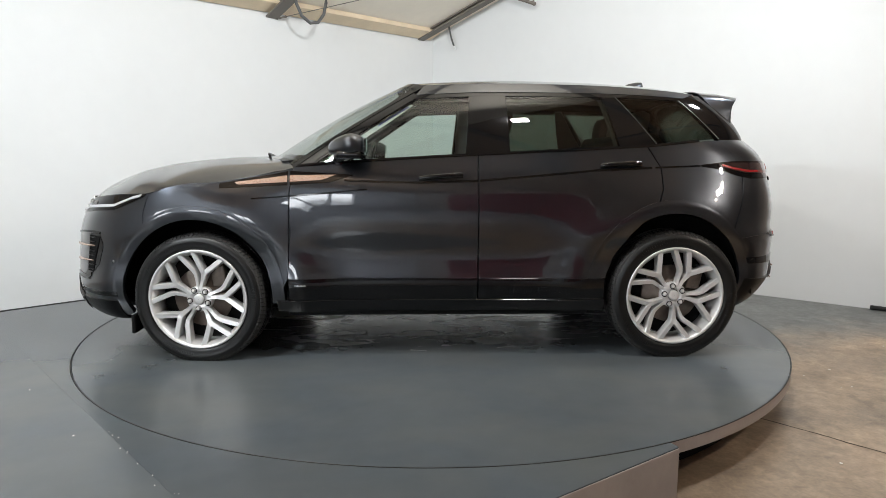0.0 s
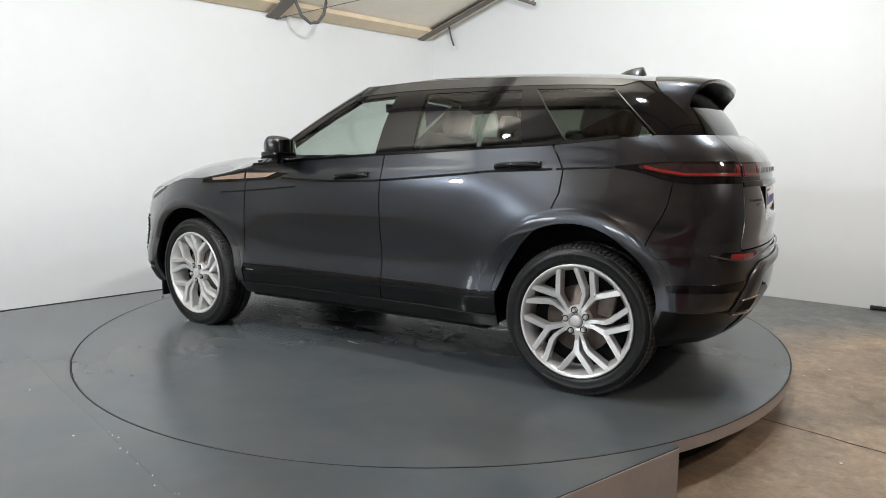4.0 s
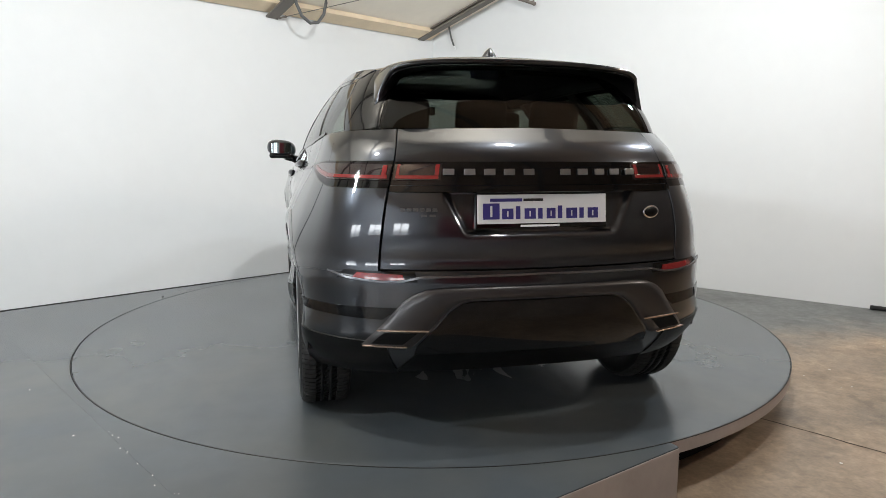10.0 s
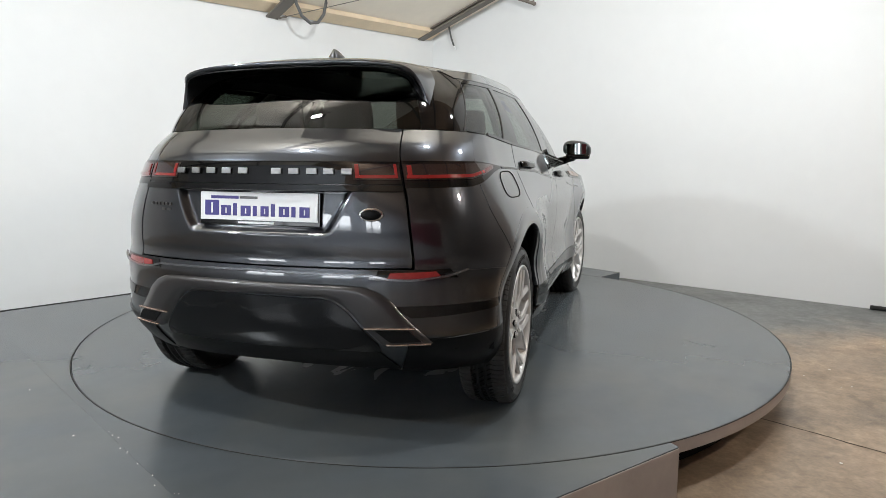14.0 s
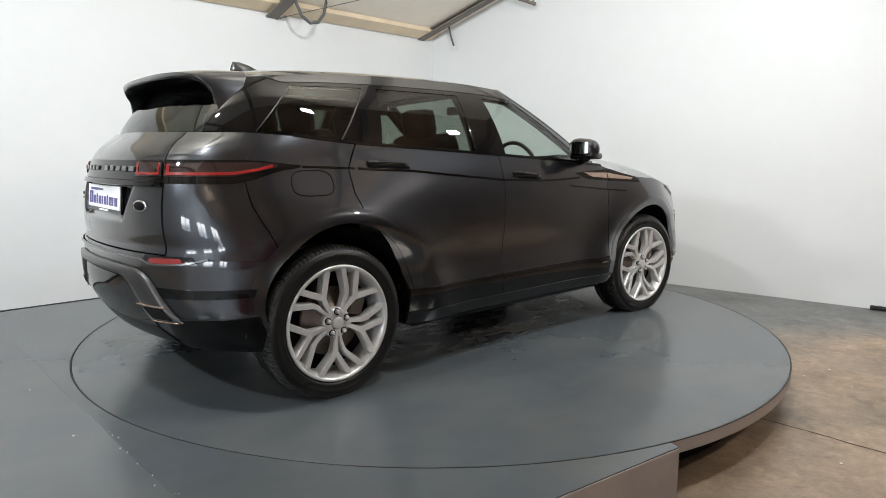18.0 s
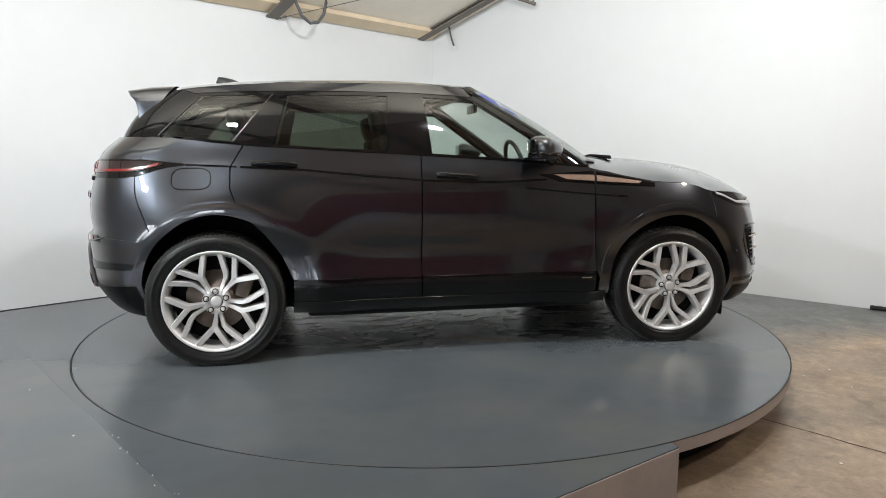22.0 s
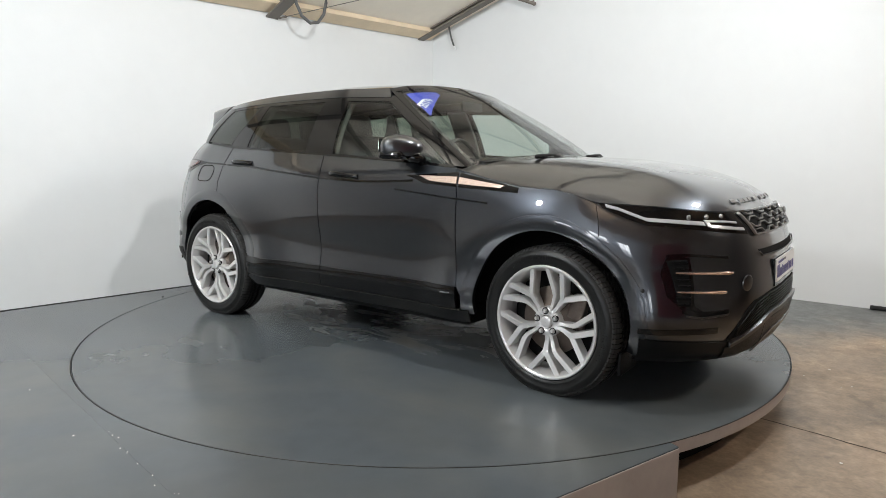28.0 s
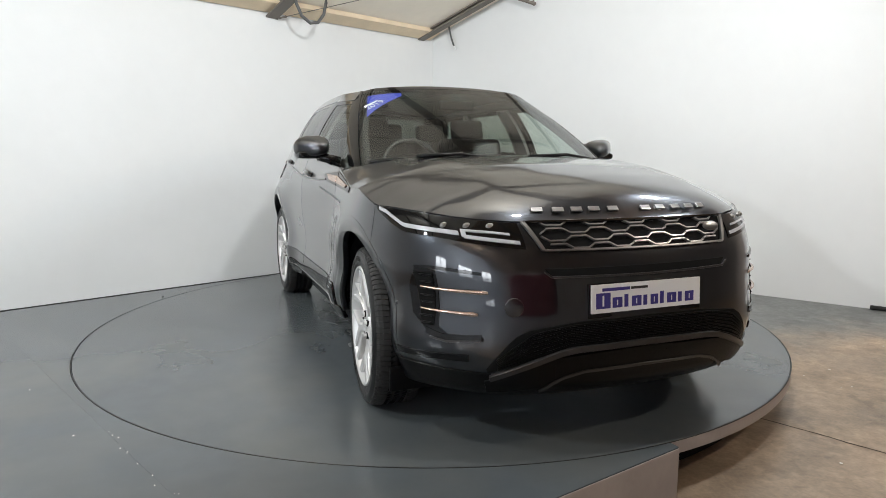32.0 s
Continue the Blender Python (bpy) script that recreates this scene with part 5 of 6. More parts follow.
    for y in (0.590, 0.665, 0.735):
        c_ = shell_out(sf(y), 0.876, 0.003)
        bm = bmesh.new()
        bmesh.ops.create_uvsphere(bm, u_segments=12, v_segments=8, radius=0.016)
        bmesh.ops.transform(bm, matrix=Matrix.Translation((c_[0] - 0.006, c_[1] * side, c_[2])) @ Matrix.Diagonal((0.6, 1.2, 0.85, 1)), verts=bm.verts)
        part("lamp_bulb", bm, M_SILVER, head, "small silvery projector lens")
    c_ = shell_out(sf(0.56), 0.585, 0.003)
    if side < 0:
        bm = lathe([(0.036, -0.004), (0.036, 0.002), (0.033, 0.003), (0.001, 0.003)], 28)
        bmesh.ops.transform(bm, matrix=Matrix.Translation((c_[0], -c_[1], c_[2])) @ Matrix.Rotation(-0.35, 4, "Z") @ Matrix.Rotation(-math.pi / 2, 4, "Z"), verts=bm.verts)
        part("tow_cover", bm, M_PAINT, front_bumper, "round body-coloured tow cover")
    for s_, z in ((sf(0.66), 0.462), (sx(1.80), 0.56)):
        c_ = shell_out(s_, z, -0.006)
        bm = bmesh.new()
        bmesh.ops.create_uvsphere(bm, u_segments=14, v_segments=8, radius=0.011)
        bmesh.ops.transform(bm, matrix=Matrix.Translation((c_[0], c_[1] * side, c_[2])), verts=bm.verts)
        part("parking_sensor", bm, M_PAINT, front_bumper)


def plate(x, z, lean, sgn, parent):
    """A number plate 520 by 111 mm with a printed board; sgn: the way it faces along x."""
    m = Matrix.Translation((x, 0, z)) @ Matrix.Rotation(0 if sgn > 0 else math.pi, 4, "Z") @ Matrix.Rotation(-lean, 4, "Y")

    def piece(name, lo, hi, mat, par, bevel=0.002, label=""):
        bm = box_bm(lo, hi, bevel)
        bmesh.ops.transform(bm, matrix=m, verts=bm.verts)
        return part(name, bm, mat, par, label, smooth=False)
    holder = piece("plate_holder", (-0.03, -0.268, -0.072), (-0.004, 0.268, 0.060), M_GLOSS, parent, 0.004, "black plate holder")
    piece("plate_board", (-0.004, -0.261, -0.053), (0.001, 0.261, 0.057), M_PLATE, holder, 0.001, "white board with blue printing")
    # print: one long line of lower-case-like blocks, a small line above and one below
    widths = [0.074, 0.054, 0.034, 0.054, 0.034, 0.045, 0.034, 0.054, 0.034, 0.052]
    tall = [1, 0, 0.45, 0, 0, 0, 0.45, 0, 0, 0]
    y = -0.240
    for w_, t_ in zip(widths, tall):
        top = 0.004 + 0.020 * t_
        stroke = 0.43 * (w_ - 0.009) if w_ > 0.04 else 0.018
        right_ = y + w_ - 0.009
        piece("print_block", (0.001, y, -0.036), (0.0022, y + stroke, top), M_BLUE, holder, 0)
        if w_ > 0.04:
            piece("print_block", (0.001, right_ - stroke, -0.036), (0.0022, right_, top), M_BLUE, holder, 0)
            piece("print_block", (0.001, y + stroke, -0.036), (0.0022, right_ - stroke, -0.027), M_BLUE, holder, 0)
            piece("print_block", (0.001, y + stroke, top - 0.010), (0.0022, right_ - stroke, top), M_BLUE, holder, 0)
        y += w_ + 0.0008
    piece("print_line", (0.001, -0.212, 0.030), (0.0022, -0.085, 0.042), M_BLUE, holder, 0)
    piece("print_line", (0.001, -0.080, 0.031), (0.0022, 0.0, 0.041), M_GREYTRIM, holder, 0)
    piece("print_line", (-0.004, -0.09, -0.066), (-0.003, 0.07, -0.058), M_WHITEP, holder, 0)


plate(2.222, 0.604, 0.06, 1, front_bumper)

M_SEAL = material("satin window seal", (0.05, 0.048, 0.046), 0.3, metal=0.6)
M_CHROME_DARK = material("dark satin chrome", (0.22, 0.22, 0.23), 0.22, metal=0.9)

# ---- rear of the car ----
band_ = quad_part("tail_band", [(sr(0.62), 1.034), (17, 1.034), (17, 1.120), (sr(0.62), 1.118)], M_GLOSS, tailgate, 0, 0.004, 20, 5, label="gloss black band across the tail")
letter_bars(1.083, 0.023, 0.042, lambda y, z: Vector((shell_out(sr(y), z, 0.009)[0], y, z)), M_SILVER, band_, 0.15, "letter_block", -0.915)
quad_part("tail_strip", [(sr(0.62), 1.006), (17, 1.008), (17, 1.030), (sr(0.62), 1.028)], M_GLOSS, tailgate, 0, 0.012, 20, 3, label="gloss black strip")
plate(-2.085, 0.942, 0.08, -1, tailgate)
c_ = shell_out(sr(0.49), 0.922, 0.006)
bm = bmesh.new()
bmesh.ops.create_uvsphere(bm, u_segments=28, v_segments=10, radius=1)
bmesh.ops.transform(bm, matrix=Matrix.Translation((c_[0], -c_[1], c_[2])) @ Matrix.Rotation(0.33, 4, "Z") @ Matrix.Diagonal((0.006, 0.046, 0.026, 1)), verts=bm.verts)
badge = part("rear_badge", bm, M_CHROME, tailgate, "oval chrome-rimmed badge")
bm = bmesh.new()
bmesh.ops.create_uvsphere(bm, u_segments=28, v_segments=10, radius=1)
bmesh.ops.transform(bm, matrix=Matrix.Translation((c_[0] - 0.003, -c_[1], c_[2])) @ Matrix.Rotation(0.33, 4, "Z") @ Matrix.Diagonal((0.006, 0.039, 0.020, 1)), verts=bm.verts)
part("badge_field", bm, M_PLASTIC, badge)
for i, y in enumerate(np.linspace(0.44, 0.56, 6)):
    c_ = shell_out(sr(y), 0.943, 0.003)
    bm = box_bm((-0.002, -0.0085, -0.006), (0.002, 0.0085, 0.006), 0.001)
    bmesh.ops.transform(bm, matrix=Matrix.Translation(c_) @ Matrix.Rotation(-0.35, 4, "Z"), verts=bm.verts)
    part("letter_block", bm, M_GREYTRIM, tailgate, smooth=False)
for y0, y1 in ((0.435, 0.458), (0.468, 0.49)):
    g = decal([(sr(y1), 0.918), (sr(y0), 0.918), (sr(y0), 0.926), (sr(y1), 0.926)], 3, 2, 0.003)
    part("letter_block", sheet([g], 1, 0.003, 0.0005), M_GREYTRIM, tailgate, smooth=False)
bumper_line = path_part("bumper_line", [(sr(0.80), 0.708), (sr(0.74), 0.689), (sr(0.62), 0.677), (sr(0.545), 0.679), (sr(0.48), 0.693), (17, 0.698)], 0.007, M_CHROME_DARK, rear_bumper, 0, 0.012, 40, label="gloss bumper edge line")
for side in BOTH:
    tl = quad_part("tail_light", [(sr(0.616), 1.050), (sr(0.43), 1.050), (sr(0.43), 1.110), (sr(0.616), 1.108)], M_SMOKE, tailgate, side, 0.008, 10, 4, label="smoked red inner tail light")
    path_part("light_bar", [(sr(0.606), 1.0615), (sr(0.44), 1.0615)], 0.011, M_RED, tl, side, 0.0105, 10, 0.003, "red light bar")
    path_part("light_bar", [(sr(0.606), 1.088), (sr(0.595), 1.088)], 0.038, M_RED, tl, side, 0.0105, 4, 0.003)
    path_part("light_bar", [(sr(0.456), 1.088), (sr(0.44), 1.088)], 0.038, M_RED, tl, side, 0.0105, 4, 0.003)
    tl = part("tail_light", sheet([skin([(sx(-1.62), 1.090), (sx(-1.72), 1.066), (sx(-1.82), 1.050), (sr(0.63), 1.050)], [(sx(-1.62), 1.104), (sx(-1.72), 1.111), (sr(0.63), 1.108)], [(sx(-1.62), 1.090), (sx(-1.62), 1.104)], [(sr(0.63), 1.050), (sr(0.63), 1.108)], 18, 5, 0.006)], side, 0.03, 0.002), M_SMOKE, car, "wrap-round smoked red tail light")
    path_part("light_bar", [(sx(-1.645), 1.0945), (sx(-1.72), 1.078), (sx(-1.82), 1.0625), (sr(0.64), 1.0615)], 0.012, M_RED, tl, side, 0.009, 16, 0.003, "red light bar")
    path_part("light_bar", [(sr(0.662), 1.086), (sr(0.645), 1.086)], 0.034, M_RED, tl, side, 0.009, 4, 0.003)
    part("lamp_housing", sheet([skin([(sx(-1.50), 1.090), (sx(-1.62), 1.074), (sx(-1.74), 1.036), (sx(-1.83), 1.022), (sr(0.628), 1.022)], [(sx(-1.50), 1.099), (sx(-1.64), 1.112), (sx(-1.74), 1.120), (sr(0.628), 1.122)], [(sx(-1.50), 1.090), (sx(-1.50), 1.099)], [(sr(0.628), 1.022), (sr(0.628), 1.122)], 18, 5, 0.002)], side, 0.03, 0.002), M_GLOSS, tl)
    quad_part("lamp_bed", [(sx(-1.62), 1.0), (sr(0.66), 1.0), (sr(0.66), 1.12), (sx(-1.62), 1.12)], M_PAINT, car, side, -0.004, 14, 6, 0.01)
    quad_part("rear_reflector", [(sr(0.725), 0.686), (sr(0.535), 0.680), (sr(0.545), 0.702), (sr(0.705), 0.708)], M_RED, rear_bumper, side, 0.008, 8, 3, label="red rear reflector")
    quad_part("reflector_bed", [(sr(0.775), 0.684), (sr(0.49), 0.676), (sr(0.50), 0.712), (sr(0.75), 0.716)], M_GLOSS, rear_bumper, side, 0.004, 8, 3)
    # exhaust opening in the trim's leg
    quad_part("exhaust_hole", [(sr(0.645), 0.446), (sr(0.535), 0.444), (sr(0.487), 0.484), (sr(0.605), 0.484)], M_DARK, rear_bumper, side, 0.0235, 6, 3, label="dark exhaust opening")
    path_part("diffuser_edge", [(sr(0.63), 0.494), (sr(0.445), 0.494)], 0.005, M_BRONZE, rear_bumper, side, 0.026, 10, 0.006)
    path_part("diffuser_edge", [(sr(0.675), 0.437), (sr(0.52), 0.434)], 0.004, M_BRONZE, rear_bumper, side, 0.026, 10, 0.006)
    quad_part("corner_stripe", [(sx(-1.73), 0.545), (sr(0.62), 0.53), (sr(0.56), 0.575), (sx(-1.70), 0.578)], M_GLOSS, rear_bumper, side, 0.004, 12, 3)
    quad_part("rear_lip", [(sx(-1.765), 0.285), (sr(0.56), 0.285), (sr(0.60), 0.44), (sx(-1.755), 0.46)], M_PLASTIC, rear_bumper, side, 0.006, 12, 6, 0.02, "black lower corner")
OUTER = poly([(0.0, 0.656), (0.20, 0.656), (0.40, 0.654), (0.455, 0.648), (0.51, 0.628), (0.555, 0.595), (0.61, 0.52), (0.685, 0.430)])
INNER = poly([(0.0, 0.606), (0.16, 0.606), (0.29, 0.604), (0.325, 0.598), (0.36, 0.580), (0.395, 0.548), (0.435, 0.495), (0.49, 0.428)])
g = []
for i in range(37):
    o_, n_ = OUTER(i / 36), INNER(i / 36)
    g.append([shell_out(sr(o_[0] + (n_[0] - o_[0]) * k), o_[1] + (n_[1] - o_[1]) * k, l_) for k, l_ in ((0, 0.004), (0.06, 0.016), (0.3, 0.020), (0.7, 0.020), (0.94, 0.014), (1, 0.0))])
part("diffuser_frame", sheet([mirror(g)[::-1][:-1] + g], 1, 0.012, 0.001), M_GREYTRIM, rear_bumper, "satin grey diffuser frame")
g = [[shell_out(sr(q[0] * 0.985 + (q[0] * 0.02) * k), q[1] - 0.006 + (0.388 - q[1] + 0.006) * k, 0.006) for k in (0, 0.3, 0.6, 1)] for q in [INNER(i / 24) for i in range(25)]]
part("diffuser_panel", sheet([mirror(g)[::-1][:-1] + g], 1, 0.02, 0.002), M_GLOSS, rear_bumper, "gloss black diffuser panel")
quad_part("under_lip", [(sr(0.56), 0.30), (17, 0.31), (17, 0.385), (sr(0.48), 0.39)], M_PLASTIC, rear_bumper, 0, 0.006, 16, 4, 0.03)
for y in (0.36, 0.47):
    bm = tube_bm([(-1.50, y, 0.33), (-1.78, y, 0.315), (-1.85, y, 0.305)], 0.026, 18)
    part("exhaust_pipe", bm, M_IRON, car, "dull steel exhaust tip")

# spoiler: an arch over the rear window that runs down its sides
REAR_EDGE = spline([(-1.865, 0.0, 1.525), (-1.860, 0.25, 1.521), (-1.840, 0.42, 1.511), (-1.808, 0.52, 1.490), (-1.770, 0.558, 1.445), (-1.755, 0.580, 1.392), (-1.745, 0.602, 1.325)])
ROOF_EDGE = spline([(-1.60, 0.0, 1.564), (-1.595, 0.25, 1.557), (-1.58, 0.42, 1.542), (-1.58, 0.525, 1.518), (-1.61, 0.570, 1.466), (-1.655, 0.594, 1.403), (-1.705, 0.612, 1.330)])
GLASS_EDGE = spline([(-1.67, 0.0, 1.512), (-1.668, 0.23, 1.507), (-1.662, 0.39, 1.496), (-1.668, 0.475, 1.468), (-1.69, 0.515, 1.420), (-1.705, 0.552, 1.367), (-1.72, 0.588, 1.318)])
g = []
for i in range(37):
    t = 6 * i / 36
    f_, e_, n_ = ROOF_EDGE(t), REAR_EDGE(t), GLASS_EDGE(t)
    mid, low = (f_ + e_) / 2 + np.array((0, 0.004, 0.010)) * (1 - t / 6), e_ - np.array((-0.006, 0.010 * t / 6, 0.020 - 0.012 * t / 6))
    g.append([f_, mid, e_ * 0.98 + mid * 0.02 + np.array((0, 0, 0.001)), e_, low, low * 0.55 + n_ * 0.45 - np.array((0.02, 0, -0.006)), n_])
spoiler = part("spoiler", sheet([mirror(g)[::-1][:-1] + g], 1, 0.004, 0.001), M_PAINT, tailgate)
g = [[r_[4] * 0.985 + r_[5] * 0.015 + np.array((0.001, -0.002, -0.003)), r_[5] + np.array((-0.001, -0.004, -0.005)), r_[6] + np.array((-0.006, -0.006, -0.004))] for r_ in g]
part("spoiler_underside", sheet([mirror(g)[::-1][:-1] + g], 1, 0.003, 0.001), M_PLASTIC, spoiler, "black spoiler underside")

# shark fin
bm = bmesh.new()
rings = []
for k, (x0, x1, z, w_) in enumerate(((-1.22, -1.42, 1.575, 0.030), (-1.25, -1.415, 1.61, 0.024), (-1.31, -1.405, 1.635, 0.012), (-1.36, -1.40, 1.646, 0.004))):
    rings.append([bm.verts.new((x, y, z)) for x, y in ((x0, 0), (x0 * 0.6 + x1 * 0.4, w_), (x1 + 0.01, w_), (x1, 0), (x1 + 0.01, -w_), (x0 * 0.6 + x1 * 0.4, -w_))])
for p_, q_ in zip(rings, rings[1:]):
    for i in range(6):
        bm.faces.new((p_[i], p_[(i + 1) % 6], q_[(i + 1) % 6], q_[i]))
bm.faces.new(rings[-1])
part("antenna_fin", bm, M_PAINT, roof)

# ---- sides ----
for side in BOTH:
    # swage lines and window waistline
    path_part("swage_line", rows([(0.52, 1.012), (0.30, 1.002), (0.10, 1.000), (-0.20, 1.010), (-0.21, 1.0105)]), 0.010, M_GLOSS, car, side, 0.003, 30, 0.004)
    path_part("swage_line", rows([(-0.22, 1.011), (-0.5, 1.034), (-0.87, 1.068), (-1.19, 1.082)]), 0.010, M_GLOSS, car, side, 0.003, 30, 0.004)
    path_part("swage_line", rows([(-1.21, 1.083), (-1.35, 1.089), (-1.49, 1.093)]), 0.008, M_GLOSS, car, side, 0.003, 12, 0.004)
    path_part("swage_line", rows([(1.02, 0.912), (0.84, 0.924), (0.62, 0.942), (0.40, 0.962)]), 0.007, M_GLOSS, car, side, 0.003, 20, 0.004)
    path_part("belt_trim", [(sx(x), belt(x) + 0.001) for x in np.linspace(0.78, -1.56, 20)], 0.013, M_GLOSS, car, side, 0.004, 50, 0.01, "gloss black waist trim")
    # copper side blade in a black surround
    vent = quad_part("fender_vent", rows([(1.19, 0.968), (0.83, 0.985), (0.83, 1.058), (1.19, 0.992)]), M_GLOSS, car, side, 0.004, 12, 4, label="gloss black fender vent with copper blade")
    quad_part("door_vent", rows([(0.815, 0.986), (0.60, 1.000), (0.47, 1.040), (0.815, 1.060)]), M_GLOSS, car, side, 0.004, 10, 4, label="gloss black vent end on the door")
    quad_part("copper_blade", rows([(1.09, 0.986), (0.83, 1.000), (0.83, 1.035), (1.11, 0.999)]), M_BRONZE, vent, side, 0.009, 10, 3, 0.006, "brushed copper blade")
    quad_part("copper_blade", rows([(0.815, 1.001), (0.64, 1.012), (0.565, 1.040), (0.815, 1.036)]), M_BRONZE, vent, side, 0.009, 8, 3, 0.006, "brushed copper blade")
    # handles
    for x0, x1, z0, z1 in ((0.112, -0.128, 1.022, 1.040), (-0.892, -1.132, 1.092, 1.103)):
        g = []
        for i in range(13):
            t = i / 12
            s_, z = sx(x0 + (x1 - x0) * t), z0 + (z1 - z0) * t
            l_ = 0.010 + 0.020 * (1 - (2 * t - 1) ** 4)
            h = 0.013 if t < 0.75 else 0.015
            g.append([shell_out(s_, z + d * h, l_ * k) for d, k in ((-1, 0.5), (-0.8, 0.95), (0, 1.1), (0.8, 0.95), (1, 0.5))])
        part("door_handle", sheet([g], side, 0.012, 0.002), M_GLOSS, car, "gloss black door handle")
    # mirror
    bm = bmesh.new()
    bmesh.ops.create_uvsphere(bm, u_segments=32, v_segments=20, radius=1)
    for v in bm.verts:
        c_ = v.co
        v.co = Vector([math.copysign(abs(k) ** e, k) for k, e in zip(c_, (0.85, 0.72, 0.78))])
        nose = max(0.0, v.co.x)
        v.co.x = v.co.x * (0.135 if v.co.x > 0 else 0.075)
        v.co.y = v.co.y * 0.100 * (1 - 0.45 * nose) - 0.030 * nose * side
        v.co.z = v.co.z * (0.064 if v.co.z > 0 else 0.056) * (1 - 0.15 * nose) - 0.10 * max(0, v.co.x)
        v.co.z -= 0.02 * (v.co.y / 0.104) * 0.5 * -1
    bmesh.ops.transform(bm, matrix=Matrix.Translation((0.47, 0.978 * side, 1.195)) @ Matrix.Rotation(-0.12 * side, 4, "Z"), verts=bm.verts)
    mirror_ = part("door_mirror", bm, M_PAINT, car, "dark grey door mirror")
    bm = box_bm((-0.066, -0.088, -0.062), (0.070, 0.080, -0.020), 0.020)
    bmesh.ops.transform(bm, matrix=Matrix.Translation((0.47, 0.980 * side, 1.19)) @ Matrix.Rotation(-0.12 * side, 4, "Z"), verts=bm.verts)
    part("mirror_base", bm, M_GLOSS, mirror_, "gloss black lower half")
    bm = tube_bm([(0.56, 0.84 * side, 1.105), (0.555, 0.90 * side, 1.128), (0.53, 0.95 * side, 1.142)], [0.035, 0.026, 0.028], 14)
    part("mirror_arm", bm, M_GLOSS, mirror_)
    g = [[np.array((0.390 + 0.012 * (abs(a) ** 3), 0.980 + 0.068 * a, 1.200 + 0.038 * b * (1 - 0.15 * a * a))) for b in np.linspace(-1, 1, 6)] for a in np.linspace(-1, 1, 8)]
    part("mirror_glass", sheet([g], side, 0.004, 0.001), M_MIRROR, mirror_, "mirror glass")
    path_part("sill_emblem", rows([(0.80, 0.436), (0.74, 0.434)]), 0.007, M_CHROME, car, side, 0.010, 6, 0.003)
    # flaps ahead of the wheels
    bm = box_bm((1.70, 0.70 * side, 0.155), (1.72, 0.90 * side, 0.26), 0.006)
    part("air_flap", bm, M_PLASTIC, car)
# bright edges of the quarter windows
for side in BOTH:
    for lo, hi in (((-1.622, 0.02), (-1.405, 0.79)), ((-1.226, 0.02), (-1.016, 0.80))):
        part("window_seal", sheet([pane([lo, (lo[0] - 0.006, lo[1]), (hi[0] - 0.006, hi[1]), hi], 2, 10, 0.005)], side, 0.006, 0.002), M_SEAL, car)
# fuel flap seam on the right side
ringp = []
for i in range(40):
    t = 2 * math.pi * i / 40
    ringp.append((sx(-1.452 + 0.108 * math.copysign(abs(math.cos(t)) ** 0.55, math.cos(t))), 1.020 + 0.056 * math.copysign(abs(math.sin(t)) ** 0.7, math.sin(t))))
pts = [shell_out(s_, z, 0.0005) * (1, -1, 1) for s_, z in ringp]
part("fuel_flap", tube_bm(pts, 0.0028, 6, None, True), M_DARK, car, "round-cornered fuel flap seam")

# wipers and cowl
for y0, y1, x1 in ((0.10, 0.62, 0.93), (-0.55, -0.05, 1.0)):
    bm = tube_bm([(1.08, y0, 1.142), (1.05, (y0 + y1) / 2, 1.155), (x1 + 0.05, y1, 1.128)], [0.012, 0.009, 0.005], 8)
    part("wiper", bm, M_PLASTIC, car, "black windscreen wiper")
g = [[np.array((c_[0] + d, c_[1], c_[2] + (0.002 if d > 0 else 0.012))) for d in (-0.05, 0.035)] for c_ in [cowl(t) for t in np.linspace(0.15, 1, 14)]]
full = g[:-1] + mirror(g)[::-1]
part("cowl", sheet([full], 1, 0.03), M_PLASTIC, car)

# sticker in the top corner of the windscreen
def ws_point(s_, v, lift):
    return house(s_, v, lift) * (1, -1, 1)


A_, B_, C_ = (2.52, 0.90), (1.15, 0.855), (2.50, 0.58)
g = []
for i in range(9):
    t = i / 8
    p0, p1 = (A_[0] + (B_[0] - A_[0]) * t, A_[1]), (C_[0] + (B_[0] - C_[0]) * t, C_[1] + (B_[1] - C_[1]) * t)
    g.append([ws_point(p0[0] + (p1[0] - p0[0]) * k / 6, p0[1] + (p1[1] - p0[1]) * k / 6 - 1e-4 * k, -0.010) for k in range(7)])
sticker = part("sticker", sheet([g], 1, 0.0015, 0.0003), M_STICKER, windscreen, "blue corner sticker with white lettering")
p0, p1 = Vector(ws_point(2.34, 0.705, 0.006)), Vector(ws_point(1.65, 0.745, 0.006))
up = Vector(ws_point(2.0, 0.85, 0.006)) - Vector(ws_point(2.05, 0.72, 0.006))
ex = (p1 - p0).normalized()
nz = ex.cross(up).normalized()
ey = nz.cross(ex)
frame_m = Matrix((ex, ey, nz)).transposed().to_4x4() @ Matrix.Rotation(radians(22), 4, "Z")
text = bpy.data.curves.new("year", "FONT")
text.body, text.size, text.extrude = "2019", 0.066, 0.0004
text.align_x = "CENTER"
text.materials.append(M_WHITEP)
year = new("year", text)
year.parent = sticker
year.matrix_basis = Matrix.Translation(Vector(ws_point(2.02, 0.715, -0.006))) @ frame_m
bm = box_bm((-0.055, 0.046, 0), (0.045, 0.062, 0.0008))
bmesh.ops.transform(bm, matrix=Matrix.Translation(Vector(ws_point(2.02, 0.715, -0.006))) @ frame_m, verts=bm.verts)
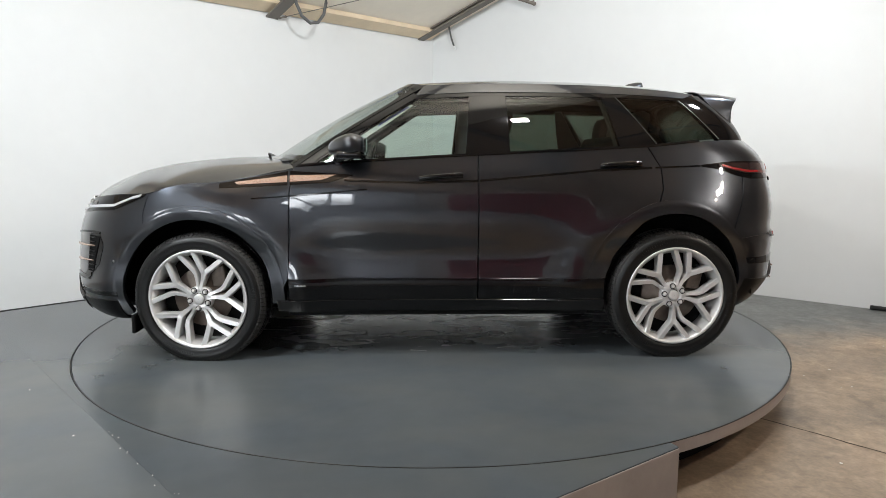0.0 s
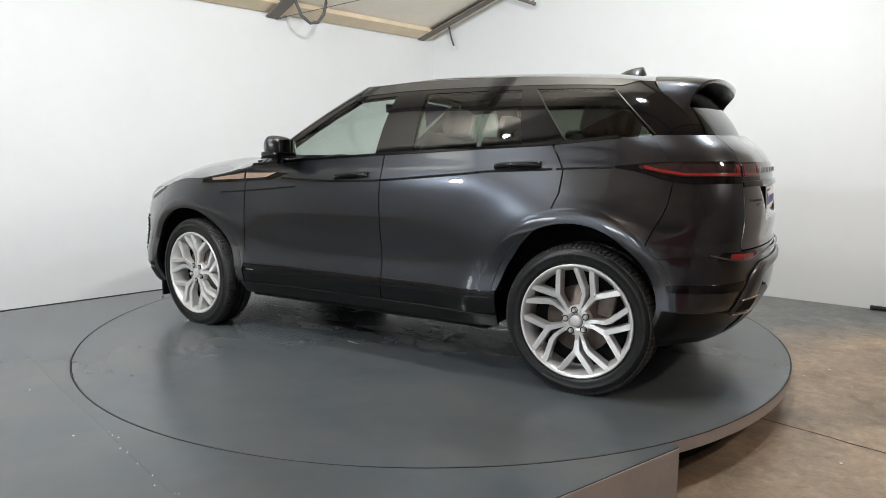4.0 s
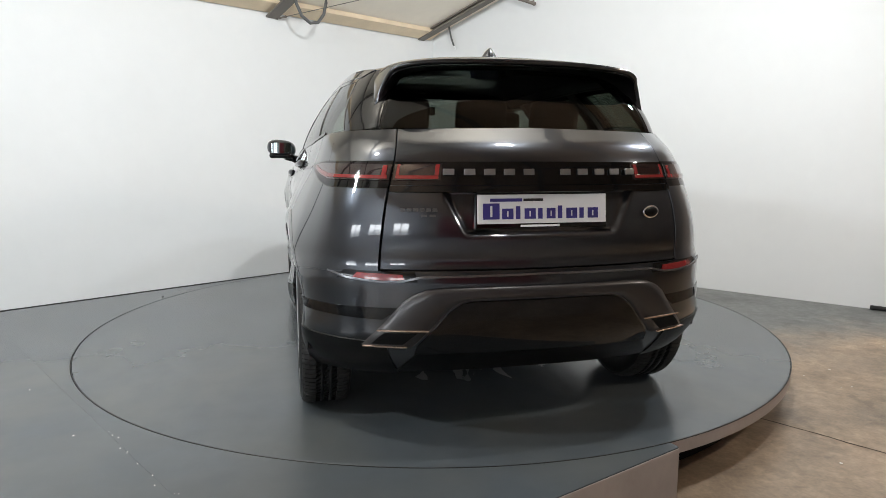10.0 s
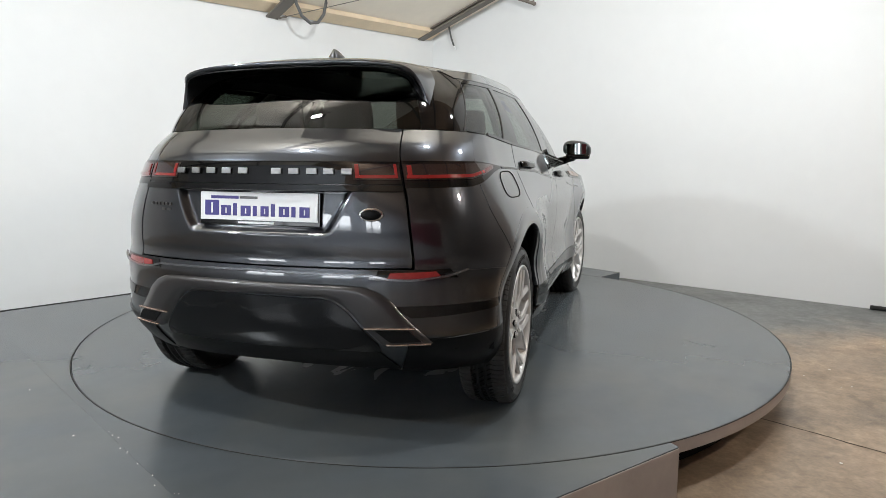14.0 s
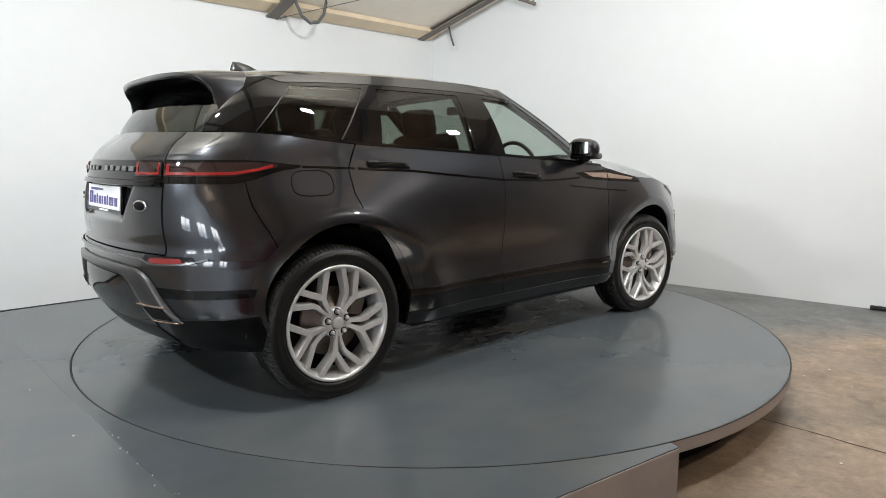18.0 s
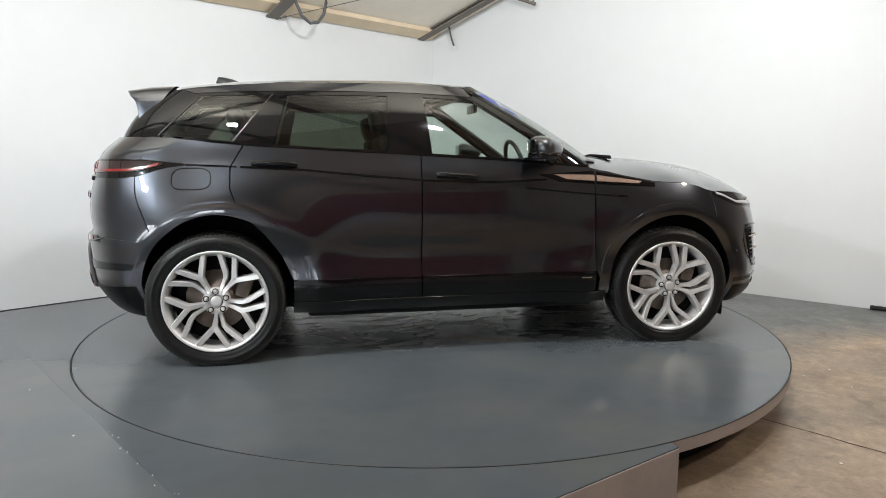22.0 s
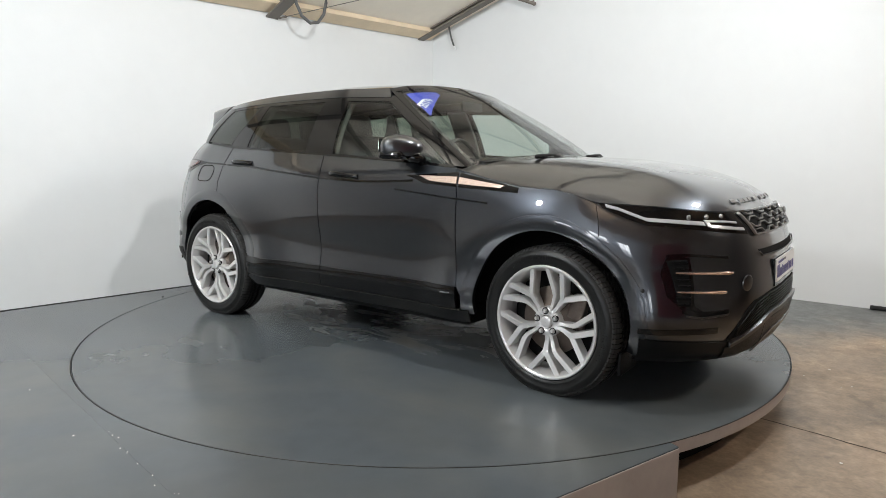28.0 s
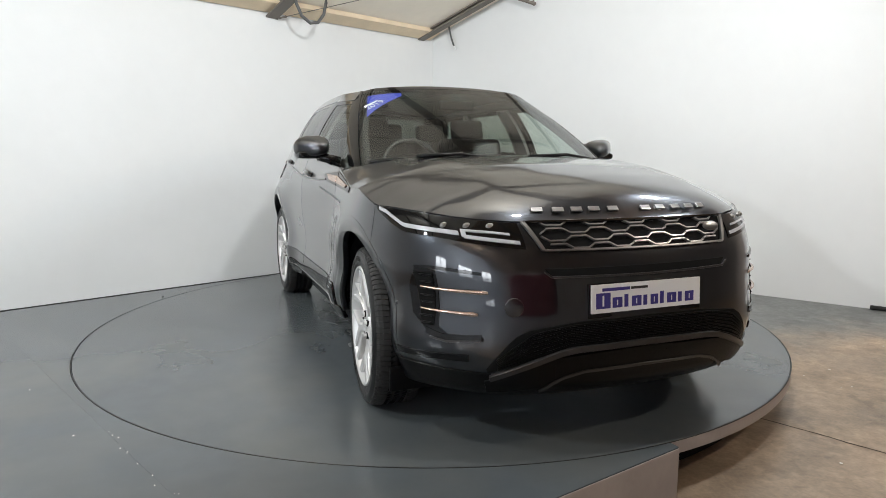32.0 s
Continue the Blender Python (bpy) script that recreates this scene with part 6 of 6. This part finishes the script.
part("print_line", bm, M_WHITEP, sticker, smooth=False)

# ---- cabin ----


def seat(x, y, wide, name, head=1):
    bm = box_bm((x - 0.24, y - wide / 2, 0.60), (x + 0.27, y + wide / 2, 0.76), 0.05)
    st = part(name, bm, M_SEAT, car, "black leather seat")
    bm = box_bm((-0.07, -wide / 2, 0), (0.07, wide / 2, 0.60), 0.055)
    bmesh.ops.transform(bm, matrix=Matrix.Translation((x - 0.22, y, 0.70)) @ Matrix.Rotation(-0.30, 4, "Y"), verts=bm.verts)
    part("backrest", bm, M_SEAT, st)
    for hy in ([0] if head == 1 else np.linspace(-wide / 2 + 0.22, wide / 2 - 0.22, head)):
        bm = box_bm((-0.045, -0.13, 0), (0.045, 0.13, 0.17), 0.045)
        bmesh.ops.transform(bm, matrix=Matrix.Translation((x - 0.41, y + hy, 1.255)) @ Matrix.Rotation(-0.2, 4, "Y"), verts=bm.verts)
        part("headrest", bm, M_SEAT, st)


seat(0.02, 0.38, 0.50, "front_seat")
seat(0.02, -0.38, 0.50, "front_seat")
seat(-0.82, 0.0, 1.22, "rear_seat", 3)
part("dashboard", box_bm((0.55, -0.70, 0.80), (0.98, 0.70, 1.075), 0.06), M_CABIN, car)
part("cabin_floor", box_bm((-0.86, -0.80, 0.36), (0.86, 0.80, 0.45)), M_CABIN, car)
part("boot_floor", box_bm((-1.75, -0.58, 0.46), (-0.87, 0.58, 0.55)), M_CABIN, car)
part("boot_cover", box_bm((-1.85, -0.66, 1.05), (-1.15, 0.66, 1.07), 0.005), M_CABIN, car)
for side in BOTH:
    part("door_lining", box_bm((-0.90, 0.79 * side, 0.45), (0.78, 0.815 * side, 1.06)), M_CABIN, car)
    part("boot_lining", box_bm((-1.66, 0.66 * side, 0.90), (-0.91, 0.685 * side, 1.10)), M_CABIN, car)
pts = [(0.50 - 0.10 * math.sin(t) * 0.5, -0.38 + 0.18 * math.cos(t), 1.07 + 0.17 * math.sin(t)) for t in np.linspace(0, 2 * math.pi, 33)[:-1]]
sw = part("steering_wheel", tube_bm(pts, 0.014, 8, None, True), M_SEAT, car, "black steering wheel")
part("wheel_boss", box_bm((0.49, -0.45, 1.02), (0.53, -0.31, 1.11), 0.02), M_CABIN, sw)
part("inner_mirror", box_bm((0.28, -0.12, 1.44), (0.30, 0.12, 1.50), 0.01), M_PLASTIC, car)


def motions():
    rows = []
    for t, deg in TURN:
        m = Matrix.Rotation(radians(deg), 4, "Z")
        rows.append((t, m))
    walk(turntable, rows)
    walk(car, [(t, m @ Matrix.Translation((CAR_X, CAR_Y, 0))) for t, m in rows])


motions()
